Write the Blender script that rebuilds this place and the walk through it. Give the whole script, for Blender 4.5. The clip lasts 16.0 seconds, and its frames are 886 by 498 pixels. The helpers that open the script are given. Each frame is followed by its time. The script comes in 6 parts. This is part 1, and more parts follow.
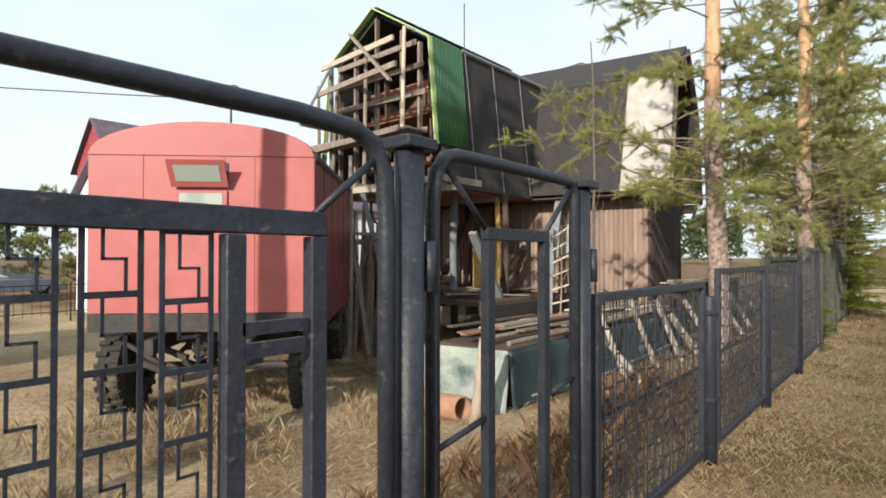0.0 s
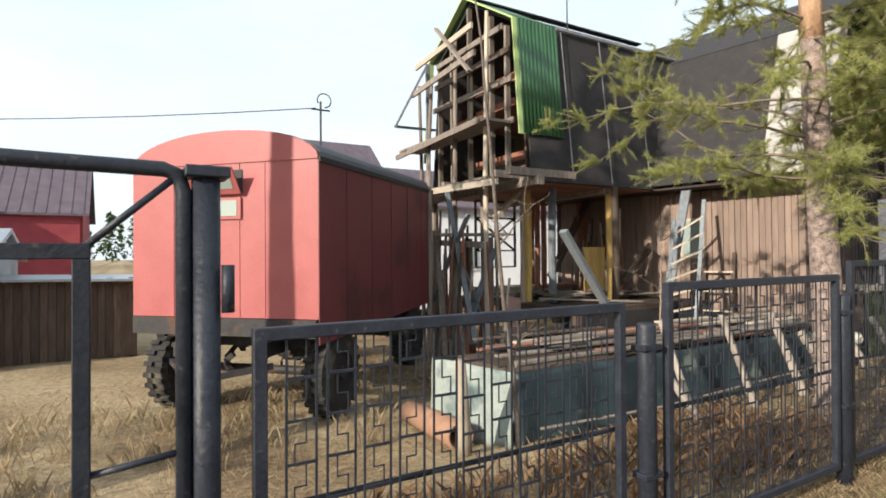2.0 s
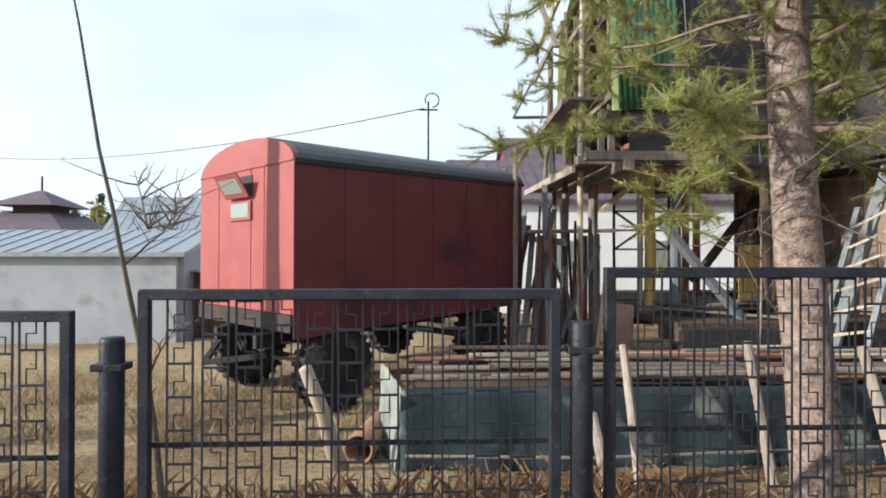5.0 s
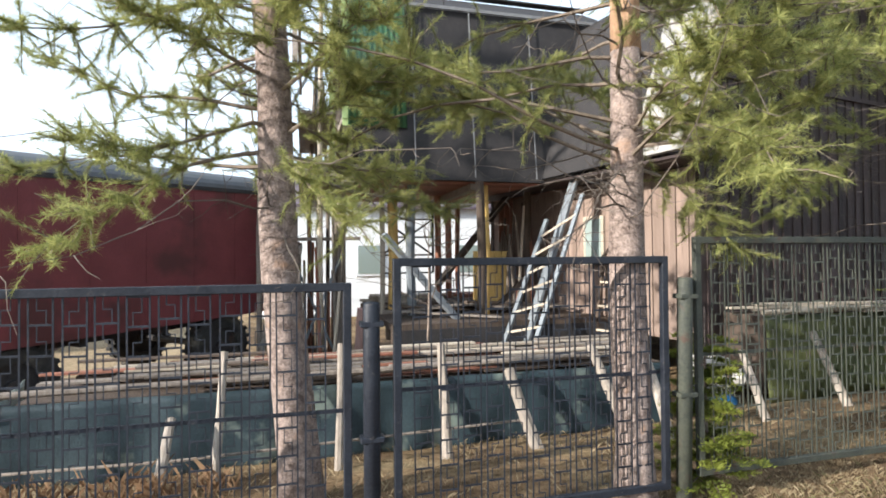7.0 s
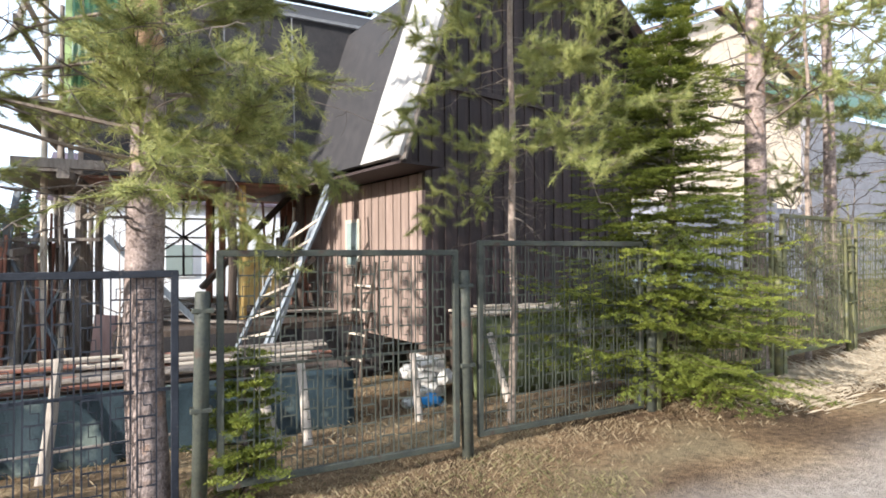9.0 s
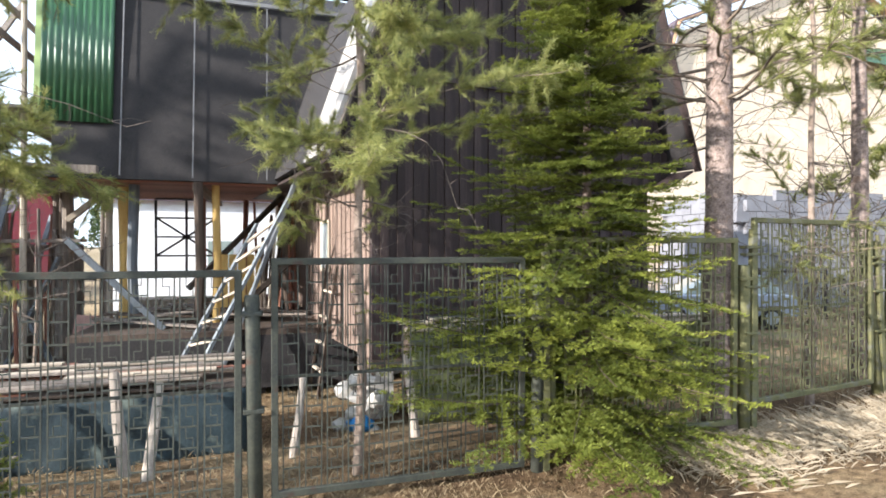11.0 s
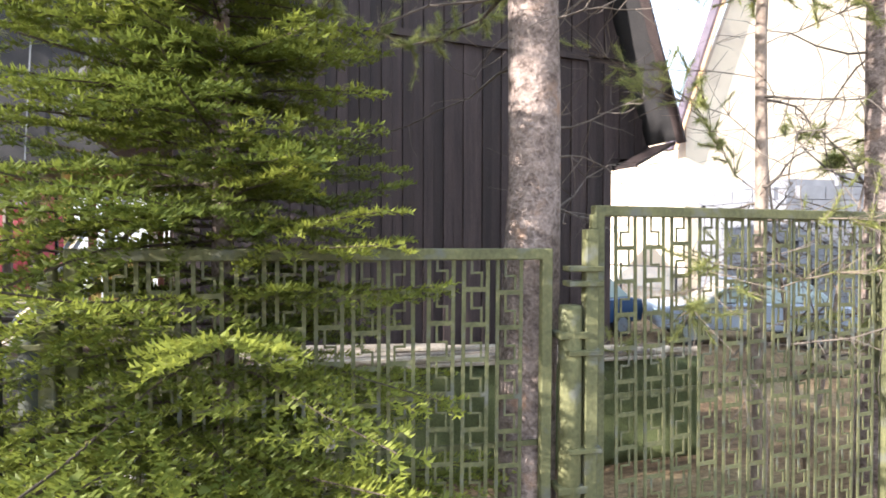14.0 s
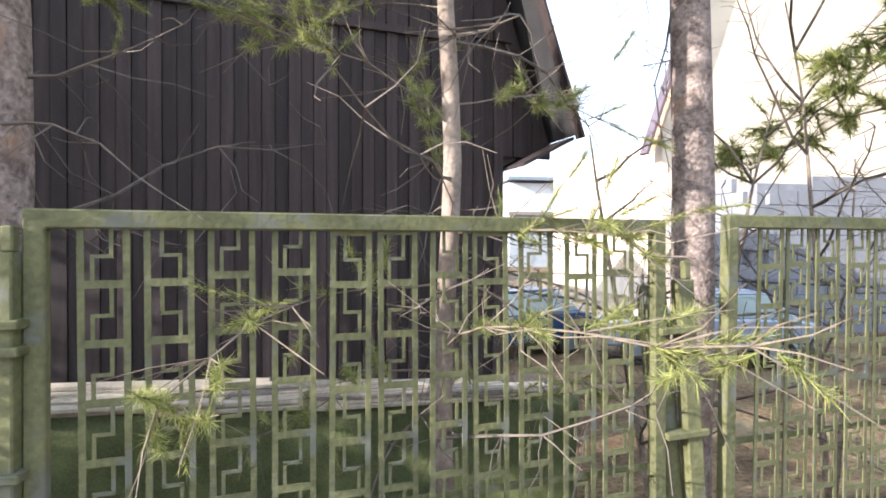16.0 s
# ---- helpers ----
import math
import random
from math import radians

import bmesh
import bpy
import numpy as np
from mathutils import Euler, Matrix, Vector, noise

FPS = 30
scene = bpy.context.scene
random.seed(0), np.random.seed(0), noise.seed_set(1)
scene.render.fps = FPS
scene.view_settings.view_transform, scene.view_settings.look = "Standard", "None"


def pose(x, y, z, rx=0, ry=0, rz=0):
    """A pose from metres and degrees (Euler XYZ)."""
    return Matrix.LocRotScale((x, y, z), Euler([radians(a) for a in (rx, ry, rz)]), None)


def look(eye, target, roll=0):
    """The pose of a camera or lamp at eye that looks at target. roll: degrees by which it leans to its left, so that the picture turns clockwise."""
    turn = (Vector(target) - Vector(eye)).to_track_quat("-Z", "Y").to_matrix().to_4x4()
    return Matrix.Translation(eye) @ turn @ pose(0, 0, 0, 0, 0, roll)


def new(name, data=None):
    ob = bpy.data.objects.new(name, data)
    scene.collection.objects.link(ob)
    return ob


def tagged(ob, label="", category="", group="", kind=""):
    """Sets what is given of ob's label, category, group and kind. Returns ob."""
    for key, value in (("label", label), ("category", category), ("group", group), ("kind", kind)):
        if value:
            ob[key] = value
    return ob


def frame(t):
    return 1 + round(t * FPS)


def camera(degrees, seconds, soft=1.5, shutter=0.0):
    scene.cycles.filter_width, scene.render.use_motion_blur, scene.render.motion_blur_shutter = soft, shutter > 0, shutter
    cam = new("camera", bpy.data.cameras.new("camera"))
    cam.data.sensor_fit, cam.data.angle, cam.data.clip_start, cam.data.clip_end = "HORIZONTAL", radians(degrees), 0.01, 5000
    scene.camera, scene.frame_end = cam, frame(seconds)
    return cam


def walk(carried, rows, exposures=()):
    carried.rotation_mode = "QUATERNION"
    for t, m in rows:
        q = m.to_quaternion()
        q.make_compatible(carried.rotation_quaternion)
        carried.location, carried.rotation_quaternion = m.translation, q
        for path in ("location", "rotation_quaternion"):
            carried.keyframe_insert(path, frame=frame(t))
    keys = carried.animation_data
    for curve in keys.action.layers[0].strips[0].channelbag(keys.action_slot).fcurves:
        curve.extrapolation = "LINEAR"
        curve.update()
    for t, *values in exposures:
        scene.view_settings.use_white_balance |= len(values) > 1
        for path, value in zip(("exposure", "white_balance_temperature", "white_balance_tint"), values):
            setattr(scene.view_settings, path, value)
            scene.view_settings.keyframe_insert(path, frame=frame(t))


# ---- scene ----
cam = camera(77.6, 16.0, 1.8)

PATH = [
    (0, (-6.378, -1.154, 1.521), (-4.861, 0.149, 1.552), 0.0),
    (0.3, (-6.088, -1.338, 1.587), (-4.493, -0.132, 1.623), -0.2),
    (0.5, (-5.804, -1.437, 1.638), (-4.205, -0.236, 1.664), -0.7),
    (1, (-5.318, -1.591, 1.631), (-3.835, -0.249, 1.663), -0.9),
    (1.2, (-5.164, -1.693, 1.622), (-3.779, -0.251, 1.651), -0.8),
    (1.5, (-4.882, -1.813, 1.588), (-3.661, -0.229, 1.62), -0.7),
    (2, (-4.304, -1.879, 1.58), (-3.298, -0.151, 1.608), -0.5),
    (2.5, (-3.739, -1.993, 1.56), (-2.923, -0.167, 1.586), -0.6),
    (3, (-3.114, -2.013, 1.55), (-2.472, -0.119, 1.575), 0.0),
    (3.2, (-2.911, -2.03, 1.575), (-2.32, -0.12, 1.6), -0.2),
    (5.3, (-0.37, -2.345, 1.58), (-0.363, -0.345, 1.605), -0.2),
    (5.5, (-0.124, -2.331, 1.602), (-0.139, -0.331, 1.629), -0.4),
    (6, (0.466, -2.413, 1.617), (0.493, -0.414, 1.649), -0.6),
    (6.5, (1.094, -2.701, 1.651), (1.335, -0.716, 1.682), -0.5),
    (7, (1.535, -3.049, 1.664), (2.054, -1.117, 1.694), -0.5),
    (7.5, (2.064, -3.4, 1.648), (2.721, -1.511, 1.68), -0.6),
    (8, (2.678, -3.637, 1.673), (3.436, -1.787, 1.702), -0.6),
    (8.5, (3.226, -3.864, 1.746), (4.085, -2.058, 1.778), -0.5),
    (9, (3.754, -3.839, 1.752), (4.655, -2.053, 1.77), -0.3),
    (9.2, (3.934, -3.833, 1.771), (4.858, -2.059, 1.783), -0.1),
    (11.4, (6.536, -3.738, 1.975), (7.052, -1.805, 1.962), 0.0),
    (11.8, (7.026, -3.632, 2.003), (7.504, -1.69, 1.989), 0.0),
    (12.4, (7.571, -3.366, 1.999), (7.999, -1.413, 1.985), 0.3),
    (13, (8.021, -2.929, 2.041), (8.43, -0.972, 1.992), 0.4),
    (13.6, (8.651, -2.363, 2.065), (9.021, -0.399, 2.013), 0.0),
    (14.4, (9.244, -1.941, 2.038), (9.604, 0.026, 2.008), 0.3),
    (15, (9.742, -1.632, 2.024), (10.096, 0.336, 1.999), 0.5),
    (15.5, (10.212, -1.431, 2.031), (10.568, 0.537, 2.009), 0.3),
    (16, (10.72, -1.401, 2.11), (11.073, 0.568, 2.092), 0.1),
]
walk(cam, [(t, look(eye, target, roll)) for t, eye, target, roll in PATH], [(0, 0.6, 6700, 10), (3.2, 0.7, 6600, 10), (5.5, 0.6, 6350, 10), (6.5, 0.85, 6250, 10), (7.2, 1.2, 6100, 10), (9, 1.34, 6000, 12), (12, 1.55, 6050, 12), (14.5, 1.88, 6050, 13), (16, 1.7, 5950, 13)])

# ---------------------------------------------------------------- light
SUN_AZ = Vector((-0.95, -0.27))
SUN_EL = radians(21)
sun_dir = Vector((SUN_AZ.x, SUN_AZ.y, 0)).normalized() * math.cos(SUN_EL) + Vector((0, 0, math.sin(SUN_EL)))
sun = new("sun", bpy.data.lights.new("sun", "SUN"))
sun.data.energy, sun.data.angle, sun.data.color = 4.6, radians(0.5), (1.0, 0.92, 0.80)
sun.matrix_world = look(sun_dir * 50, (0, 0, 0))
world = bpy.data.worlds.new("world")
scene.world = world
world.use_nodes = True
wt = world.node_tree
sky = wt.nodes.new("ShaderNodeTexSky")
sky.sky_type, sky.sun_disc = "NISHITA", False
sky.sun_elevation, sky.sun_rotation = SUN_EL, math.atan2(sun_dir.x, sun_dir.y)
sky.air_density, sky.dust_density, sky.ozone_density = 1.0, 2.0, 1.0
# thin bright cloud veil over the blue
wc = wt.nodes.new("ShaderNodeTexCoord")
wm = wt.nodes.new("ShaderNodeMapping")
wm.inputs["Scale"].default_value = (1.2, 1.2, 3.5)
wn = wt.nodes.new("ShaderNodeTexNoise")
wn.inputs["Scale"].default_value, wn.inputs["Detail"].default_value = 1.6, 5
wr = wt.nodes.new("ShaderNodeMapRange")
wr.inputs[1].default_value, wr.inputs[2].default_value, wr.inputs[3].default_value, wr.inputs[4].default_value = 0.25, 0.7, 0.6, 0.95
wx = wt.nodes.new("ShaderNodeMix")
wx.data_type = "RGBA"
wx.inputs[7].default_value = (4.45, 5.1, 5.7, 1)
wt.links.new(wc.outputs["Generated"], wm.inputs[0])
wt.links.new(wm.outputs[0], wn.inputs[0])
wt.links.new(wn.outputs[0], wr.inputs[0])
wt.links.new(wr.outputs[0], wx.inputs[0])
wt.links.new(sky.outputs[0], wx.inputs[6])
wt.links.new(wx.outputs[2], wt.nodes["Background"].inputs[0])
wt.nodes["Background"].inputs[1].default_value = 0.15


# ---------------------------------------------------------------- materials
def material(name, dark, light, scale=6.0, rough=0.8, bump=0.3, metal=0.0, stretch=(1, 1, 1), fine=60.0, spot=None, spot_scale=2.5, spot_at=0.62,
             random_tint=0.0, spec=0.3, span=(0.33, 0.67)):
    """Two-scale noise between two colours, an optional spotted third one, fine relief."""
    m = bpy.data.materials.new(name)
    m.use_nodes = True
    nt = m.node_tree
    N, L = nt.nodes, nt.links
    b = N["Principled BSDF"]
    b.inputs["Metallic"].default_value = metal
    b.inputs["Specular IOR Level"].default_value = spec
    tc = N.new("ShaderNodeTexCoord")
    mp = N.new("ShaderNodeMapping")
    mp.inputs["Scale"].default_value = stretch
    L.new(tc.outputs["Object"], mp.inputs[0])
    n1 = N.new("ShaderNodeTexNoise")
    n1.inputs["Scale"].default_value, n1.inputs["Detail"].default_value = scale, 6
    n2 = N.new("ShaderNodeTexNoise")
    n2.inputs["Scale"].default_value, n2.inputs["Detail"].default_value = fine, 4
    L.new(mp.outputs[0], n1.inputs[0])
    L.new(mp.outputs[0], n2.inputs[0])
    mix = N.new("ShaderNodeMath")
    mix.operation = "MULTIPLY_ADD"
    mix.inputs[1].default_value = 0.45
    L.new(n2.outputs[0], mix.inputs[0])
    half = N.new("ShaderNodeMath")
    half.operation = "MULTIPLY"
    half.inputs[1].default_value = 0.55
    L.new(n1.outputs[0], half.inputs[0])
    L.new(half.outputs[0], mix.inputs[2])
    ramp = N.new("ShaderNodeValToRGB")
    ramp.color_ramp.elements[0].position, ramp.color_ramp.elements[1].position = span
    ramp.color_ramp.elements[0].color, ramp.color_ramp.elements[1].color = (*dark, 1), (*light, 1)
    L.new(mix.outputs[0], ramp.inputs[0])
    col = ramp.outputs[0]
    if spot:
        n3 = N.new("ShaderNodeTexNoise")
        n3.inputs["Scale"].default_value, n3.inputs["Detail"].default_value = spot_scale, 8
        L.new(mp.outputs[0], n3.inputs[0])
        r3 = N.new("ShaderNodeValToRGB")
        r3.color_ramp.elements[0].position, r3.color_ramp.elements[1].position = spot_at - 0.06, spot_at + 0.06
        L.new(n3.outputs[0], r3.inputs[0])
        mx = N.new("ShaderNodeMix")
        mx.data_type = "RGBA"
        L.new(r3.outputs[0], mx.inputs[0])
        L.new(col, mx.inputs[6])
        mx.inputs[7].default_value = (*spot, 1)
        col = mx.outputs[2]
    if random_tint:
        oi = N.new("ShaderNodeObjectInfo")
        mr = N.new("ShaderNodeMapRange")
        mr.inputs[3].default_value, mr.inputs[4].default_value = 1 - random_tint, 1 + random_tint
        L.new(oi.outputs["Random"], mr.inputs[0])
        hs = N.new("ShaderNodeHueSaturation")
        L.new(mr.outputs[0], hs.inputs["Value"])
        L.new(col, hs.inputs["Color"])
        col = hs.outputs[0]
    L.new(col, b.inputs["Base Color"])
    rr = N.new("ShaderNodeMapRange")
    rr.inputs[3].default_value, rr.inputs[4].default_value = max(0.05, rough - 0.12), min(1.0, rough + 0.1)
    L.new(n1.outputs[0], rr.inputs[0])
    L.new(rr.outputs[0], b.inputs["Roughness"])
    if bump:
        bp = N.new("ShaderNodeBump")
        bp.inputs["Strength"].default_value, bp.inputs["Distance"].default_value = bump, 0.02
        L.new(mix.outputs[0], bp.inputs["Height"])
        L.new(bp.outputs[0], b.inputs["Normal"])
    return m


def leaf_material(name, dark, light, attribute=""):
    """Foliage: colour by clump or by painted shade tone, some light through it."""
    m = bpy.data.materials.new(name)
    m.use_nodes = True
    nt = m.node_tree
    N, L = nt.nodes, nt.links
    b = N["Principled BSDF"]
    g = N.new("ShaderNodeNewGeometry")
    r = N.new("ShaderNodeValToRGB")
    r.color_ramp.elements[0].color, r.color_ramp.elements[1].color = (*dark, 1), (*light, 1)
    if attribute:
        g = N.new("ShaderNodeAttribute")
        g.attribute_name = attribute
        L.new(g.outputs["Fac"], r.inputs[0])
    else:
        L.new(g.outputs["Random Per Island"], r.inputs[0])
    L.new(r.outputs[0], b.inputs["Base Color"])
    b.inputs["Roughness"].default_value = 0.55
    b.inputs["Specular IOR Level"].default_value = 0.25
    t = N.new("ShaderNodeBsdfTranslucent")
    L.new(r.outputs[0], t.inputs[0])
    mx = N.new("ShaderNodeMixShader")
    mx.inputs[0].default_value = 0.45
    L.new(b.outputs[0], mx.inputs[1])
    L.new(t.outputs[0], mx.inputs[2])
    L.new(mx.outputs[0], N["Material Output"].inputs[0])
    return m


def glass_material(name):
    m = bpy.data.materials.new(name)
    m.use_nodes = True
    b = m.node_tree.nodes["Principled BSDF"]
    b.inputs["Base Color"].default_value = (0.25, 0.3, 0.28, 1)
    b.inputs["Roughness"].default_value = 0.06
    b.inputs["Specular IOR Level"].default_value = 0.9
    return m


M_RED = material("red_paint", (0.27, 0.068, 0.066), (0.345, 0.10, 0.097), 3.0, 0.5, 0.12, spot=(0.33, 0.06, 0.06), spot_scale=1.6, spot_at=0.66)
# long side's red darkened for its shade; the spots are soot
M_RED_DARK = material("red_paint_shade_and_soot", (0.105, 0.024, 0.027), (0.16, 0.038, 0.042), 2.5, 0.5, 0.15, spot=(0.07, 0.022, 0.022), spot_scale=1.1, spot_at=0.6)
M_ROOFTIN = material("weathered_tin", (0.22, 0.25, 0.28), (0.38, 0.42, 0.46), 5.0, 0.4, 0.1, metal=0.5)
M_TRAILER_ROOF = material("dull_tin", (0.06, 0.064, 0.07), (0.115, 0.12, 0.13), 4.0, 0.65, 0.1, metal=0.1)
M_IRON = material("black_iron", (0.012, 0.012, 0.014), (0.045, 0.04, 0.04), 9.0, 0.65, 0.3, spot=(0.09, 0.04, 0.022), spot_at=0.66)
M_RUBBER = material("old_rubber", (0.012, 0.012, 0.012), (0.04, 0.038, 0.036), 12.0, 0.85, 0.4, spot=(0.10, 0.085, 0.065), spot_at=0.6)
M_FENCE_DARK = material("fence_paint_dark", (0.009, 0.011, 0.017), (0.024, 0.028, 0.038), 10.0, 0.5, 0.3, spot=(0.07, 0.06, 0.055), spot_scale=30.0, spot_at=0.7, random_tint=0.15)
M_FENCE_MID = material("fence_paint_mid", (0.03, 0.034, 0.032), (0.072, 0.076, 0.056), 8.0, 0.65, 0.3, spot=(0.06, 0.04, 0.03), spot_scale=12.0, spot_at=0.66, random_tint=0.15)
M_FENCE_MOSS = material("fence_paint_mossy", (0.07, 0.071, 0.034), (0.155, 0.15, 0.068), 8.0, 0.75, 0.35, spot=(0.12, 0.12, 0.095), spot_scale=9.0, spot_at=0.6, random_tint=0.12)
M_WOOD_GREY = material("weathered_wood", (0.10, 0.082, 0.07), (0.29, 0.245, 0.205), 4.0, 0.85, 0.5, stretch=(6, 6, 0.7), random_tint=0.3)
M_WOOD_PALE = material("pale_sawn_wood", (0.30, 0.25, 0.195), (0.50, 0.43, 0.345), 4.0, 0.8, 0.4, stretch=(5, 5, 0.7), random_tint=0.2)
M_STAKE = material("sun_bleached_stake", (0.22, 0.185, 0.155), (0.42, 0.365, 0.31), 5.0, 0.85, 0.5, stretch=(5, 5, 0.8), random_tint=0.25)
M_WOOD_DARK = material("dark_old_wood", (0.05, 0.036, 0.028), (0.13, 0.095, 0.072), 4.0, 0.85, 0.5, stretch=(6, 6, 0.7), random_tint=0.3)
M_WOOD_BLUE = material("bluish_grey_wood", (0.11, 0.125, 0.14), (0.22, 0.24, 0.26), 5.0, 0.8, 0.4, stretch=(5, 5, 0.8), random_tint=0.2)
M_WOOD_YELLOW = material("fresh_yellow_wood", (0.42, 0.27, 0.08), (0.62, 0.42, 0.15), 4.0, 0.7, 0.3, stretch=(5, 5, 0.7), random_tint=0.15)
M_WOOD_RED = material("reddish_boards", (0.17, 0.07, 0.045), (0.30, 0.13, 0.085), 4.0, 0.8, 0.4, stretch=(5, 5, 0.7), random_tint=0.25)
M_PINK_BOARD = material("faded_pink_board", (0.30, 0.17, 0.14), (0.46, 0.30, 0.26), 4.0, 0.8, 0.3, stretch=(5, 5, 0.7))
M_BARGE = material("tan_board", (0.34, 0.21, 0.12), (0.48, 0.32, 0.20), 3.0, 0.7, 0.2)
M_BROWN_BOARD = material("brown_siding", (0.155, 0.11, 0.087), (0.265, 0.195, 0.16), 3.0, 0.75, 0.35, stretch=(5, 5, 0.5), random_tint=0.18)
# siding of the walls away from the sun, shade put into the colour
M_DARK_BOARD = material("dark_shaded_siding", (0.026, 0.018, 0.018), (0.068, 0.047, 0.044), 3.0, 0.7, 0.45, stretch=(6, 6, 0.4), random_tint=0.3)
M_FELT = material("roofing_felt", (0.018, 0.017, 0.018), (0.042, 0.038, 0.038), 5.0, 0.85, 0.4)
M_FELT_EDGE = material("felt_batten_pale", (0.12, 0.12, 0.125), (0.24, 0.24, 0.245), 8.0, 0.7, 0.2)
M_GREEN_TIN = material("green_tin", (0.022, 0.075, 0.032), (0.04, 0.115, 0.05), 3.0, 0.4, 0.08, spec=0.5)
M_GREEN_TRIM = material("pale_green_trim", (0.30, 0.40, 0.16), (0.42, 0.52, 0.22), 4.0, 0.55, 0.1)
M_WHITE_TIN = material("whitish_sheet", (0.24, 0.225, 0.21), (0.42, 0.40, 0.375), 3.0, 0.6, 0.2, spot=(0.30, 0.26, 0.22), spot_at=0.7)
# one tarp: front darkened for shade, end lightened for sunlight
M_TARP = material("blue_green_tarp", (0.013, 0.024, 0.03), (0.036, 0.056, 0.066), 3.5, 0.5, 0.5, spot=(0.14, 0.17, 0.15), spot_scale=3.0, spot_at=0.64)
M_TARP_SUNLIT = material("sunlit_tarp", (0.15, 0.185, 0.175), (0.30, 0.34, 0.31), 3.0, 0.6, 0.5, spot=(0.06, 0.09, 0.095), spot_scale=2.0, spot_at=0.6)
M_TARP_GREEN = material("green_tarp", (0.05, 0.062, 0.024), (0.13, 0.145, 0.06), 3.0, 0.6, 0.4)
M_BLUE = material("blue_plastic", (0.02, 0.16, 0.42), (0.03, 0.24, 0.55), 6.0, 0.4, 0.2)
M_STONE = material("broken_white_stone", (0.28, 0.265, 0.24), (0.48, 0.455, 0.415), 9.0, 0.9, 0.6)
M_SHED_WALL = material("whitewashed_blue_wall", (0.28, 0.31, 0.345), (0.39, 0.42, 0.45), 1.2, 0.85, 0.2, spot=(0.22, 0.235, 0.25), spot_scale=0.8)
M_SLATE = material("purple_grey_roof", (0.075, 0.058, 0.075), (0.14, 0.11, 0.13), 2.0, 0.7, 0.2)
M_HOUSE_RED = material("house_red", (0.20, 0.03, 0.04), (0.30, 0.05, 0.06), 2.0, 0.7, 0.2)
M_HOUSE_WHITE = material("house_white", (0.70, 0.72, 0.74), (0.84, 0.85, 0.86), 1.5, 0.8, 0.15)
M_HOUSE_BEIGE = material("house_beige", (0.62, 0.50, 0.37), (0.76, 0.64, 0.49), 0.8, 0.85, 0.2, spot=(0.56, 0.45, 0.35), spot_scale=0.6)
M_GREY_BLOCK = material("grey_block", (0.16, 0.16, 0.175), (0.25, 0.25, 0.27), 2.0, 0.9, 0.3)
M_BARK = material("pine_bark_grey", (0.11, 0.08, 0.068), (0.35, 0.275, 0.24), 12.0, 0.9, 1.0, stretch=(1.5, 1.5, 1.6), fine=42.0, span=(0.38, 0.64), spot=(0.30, 0.19, 0.13), spot_scale=4.0, spot_at=0.66)
M_BARK_ORANGE = material("pine_bark_orange", (0.30, 0.17, 0.10), (0.56, 0.37, 0.24), 8.0, 0.85, 0.8, stretch=(2.2, 2.2, 0.8), fine=35.0)
M_BARK_THIN = material("young_bark", (0.15, 0.11, 0.085), (0.34, 0.27, 0.22), 12.0, 0.9, 0.6)
M_TWIG = material("twig_bark", (0.10, 0.08, 0.06), (0.23, 0.18, 0.14), 14.0, 0.9, 0.4)
M_TWIG_DEAD = material("dead_twig", (0.075, 0.06, 0.05), (0.16, 0.13, 0.108), 14.0, 0.9, 0.3)
M_NEEDLE = leaf_material("pine_needles", (0.15, 0.18, 0.055), (0.45, 0.445, 0.16))
# dark end stands for shade inside the crown, pale end for sunlit tips
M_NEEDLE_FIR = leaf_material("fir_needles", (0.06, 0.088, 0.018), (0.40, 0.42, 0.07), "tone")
M_LEAF_FAR = leaf_material("far_needles", (0.03, 0.05, 0.022), (0.08, 0.11, 0.045))
M_STRAW = leaf_material("dry_grass", (0.22, 0.16, 0.095), (0.42, 0.34, 0.215))
M_STRAW_PALE = leaf_material("bleached_straw", (0.34, 0.28, 0.20), (0.58, 0.50, 0.38))
M_VERGE = leaf_material("verge_grass", (0.10, 0.10, 0.04), (0.33, 0.28, 0.15))
M_WEED = leaf_material("dead_weed", (0.10, 0.055, 0.03), (0.30, 0.19, 0.11))
M_GLASS = glass_material("window_glass")
M_CAR_BLUE = material("car_paint_dark_blue", (0.02, 0.04, 0.09), (0.03, 0.06, 0.12), 2.0, 0.2, 0.0, spec=0.6)
M_CAR_PALE = material("car_paint_silver_blue", (0.28, 0.32, 0.40), (0.34, 0.38, 0.46), 2.0, 0.25, 0.0, spec=0.6)
M_PIPE = material("clay_pipe", (0.22, 0.12, 0.08), (0.34, 0.20, 0.13), 6.0, 0.85, 0.3)


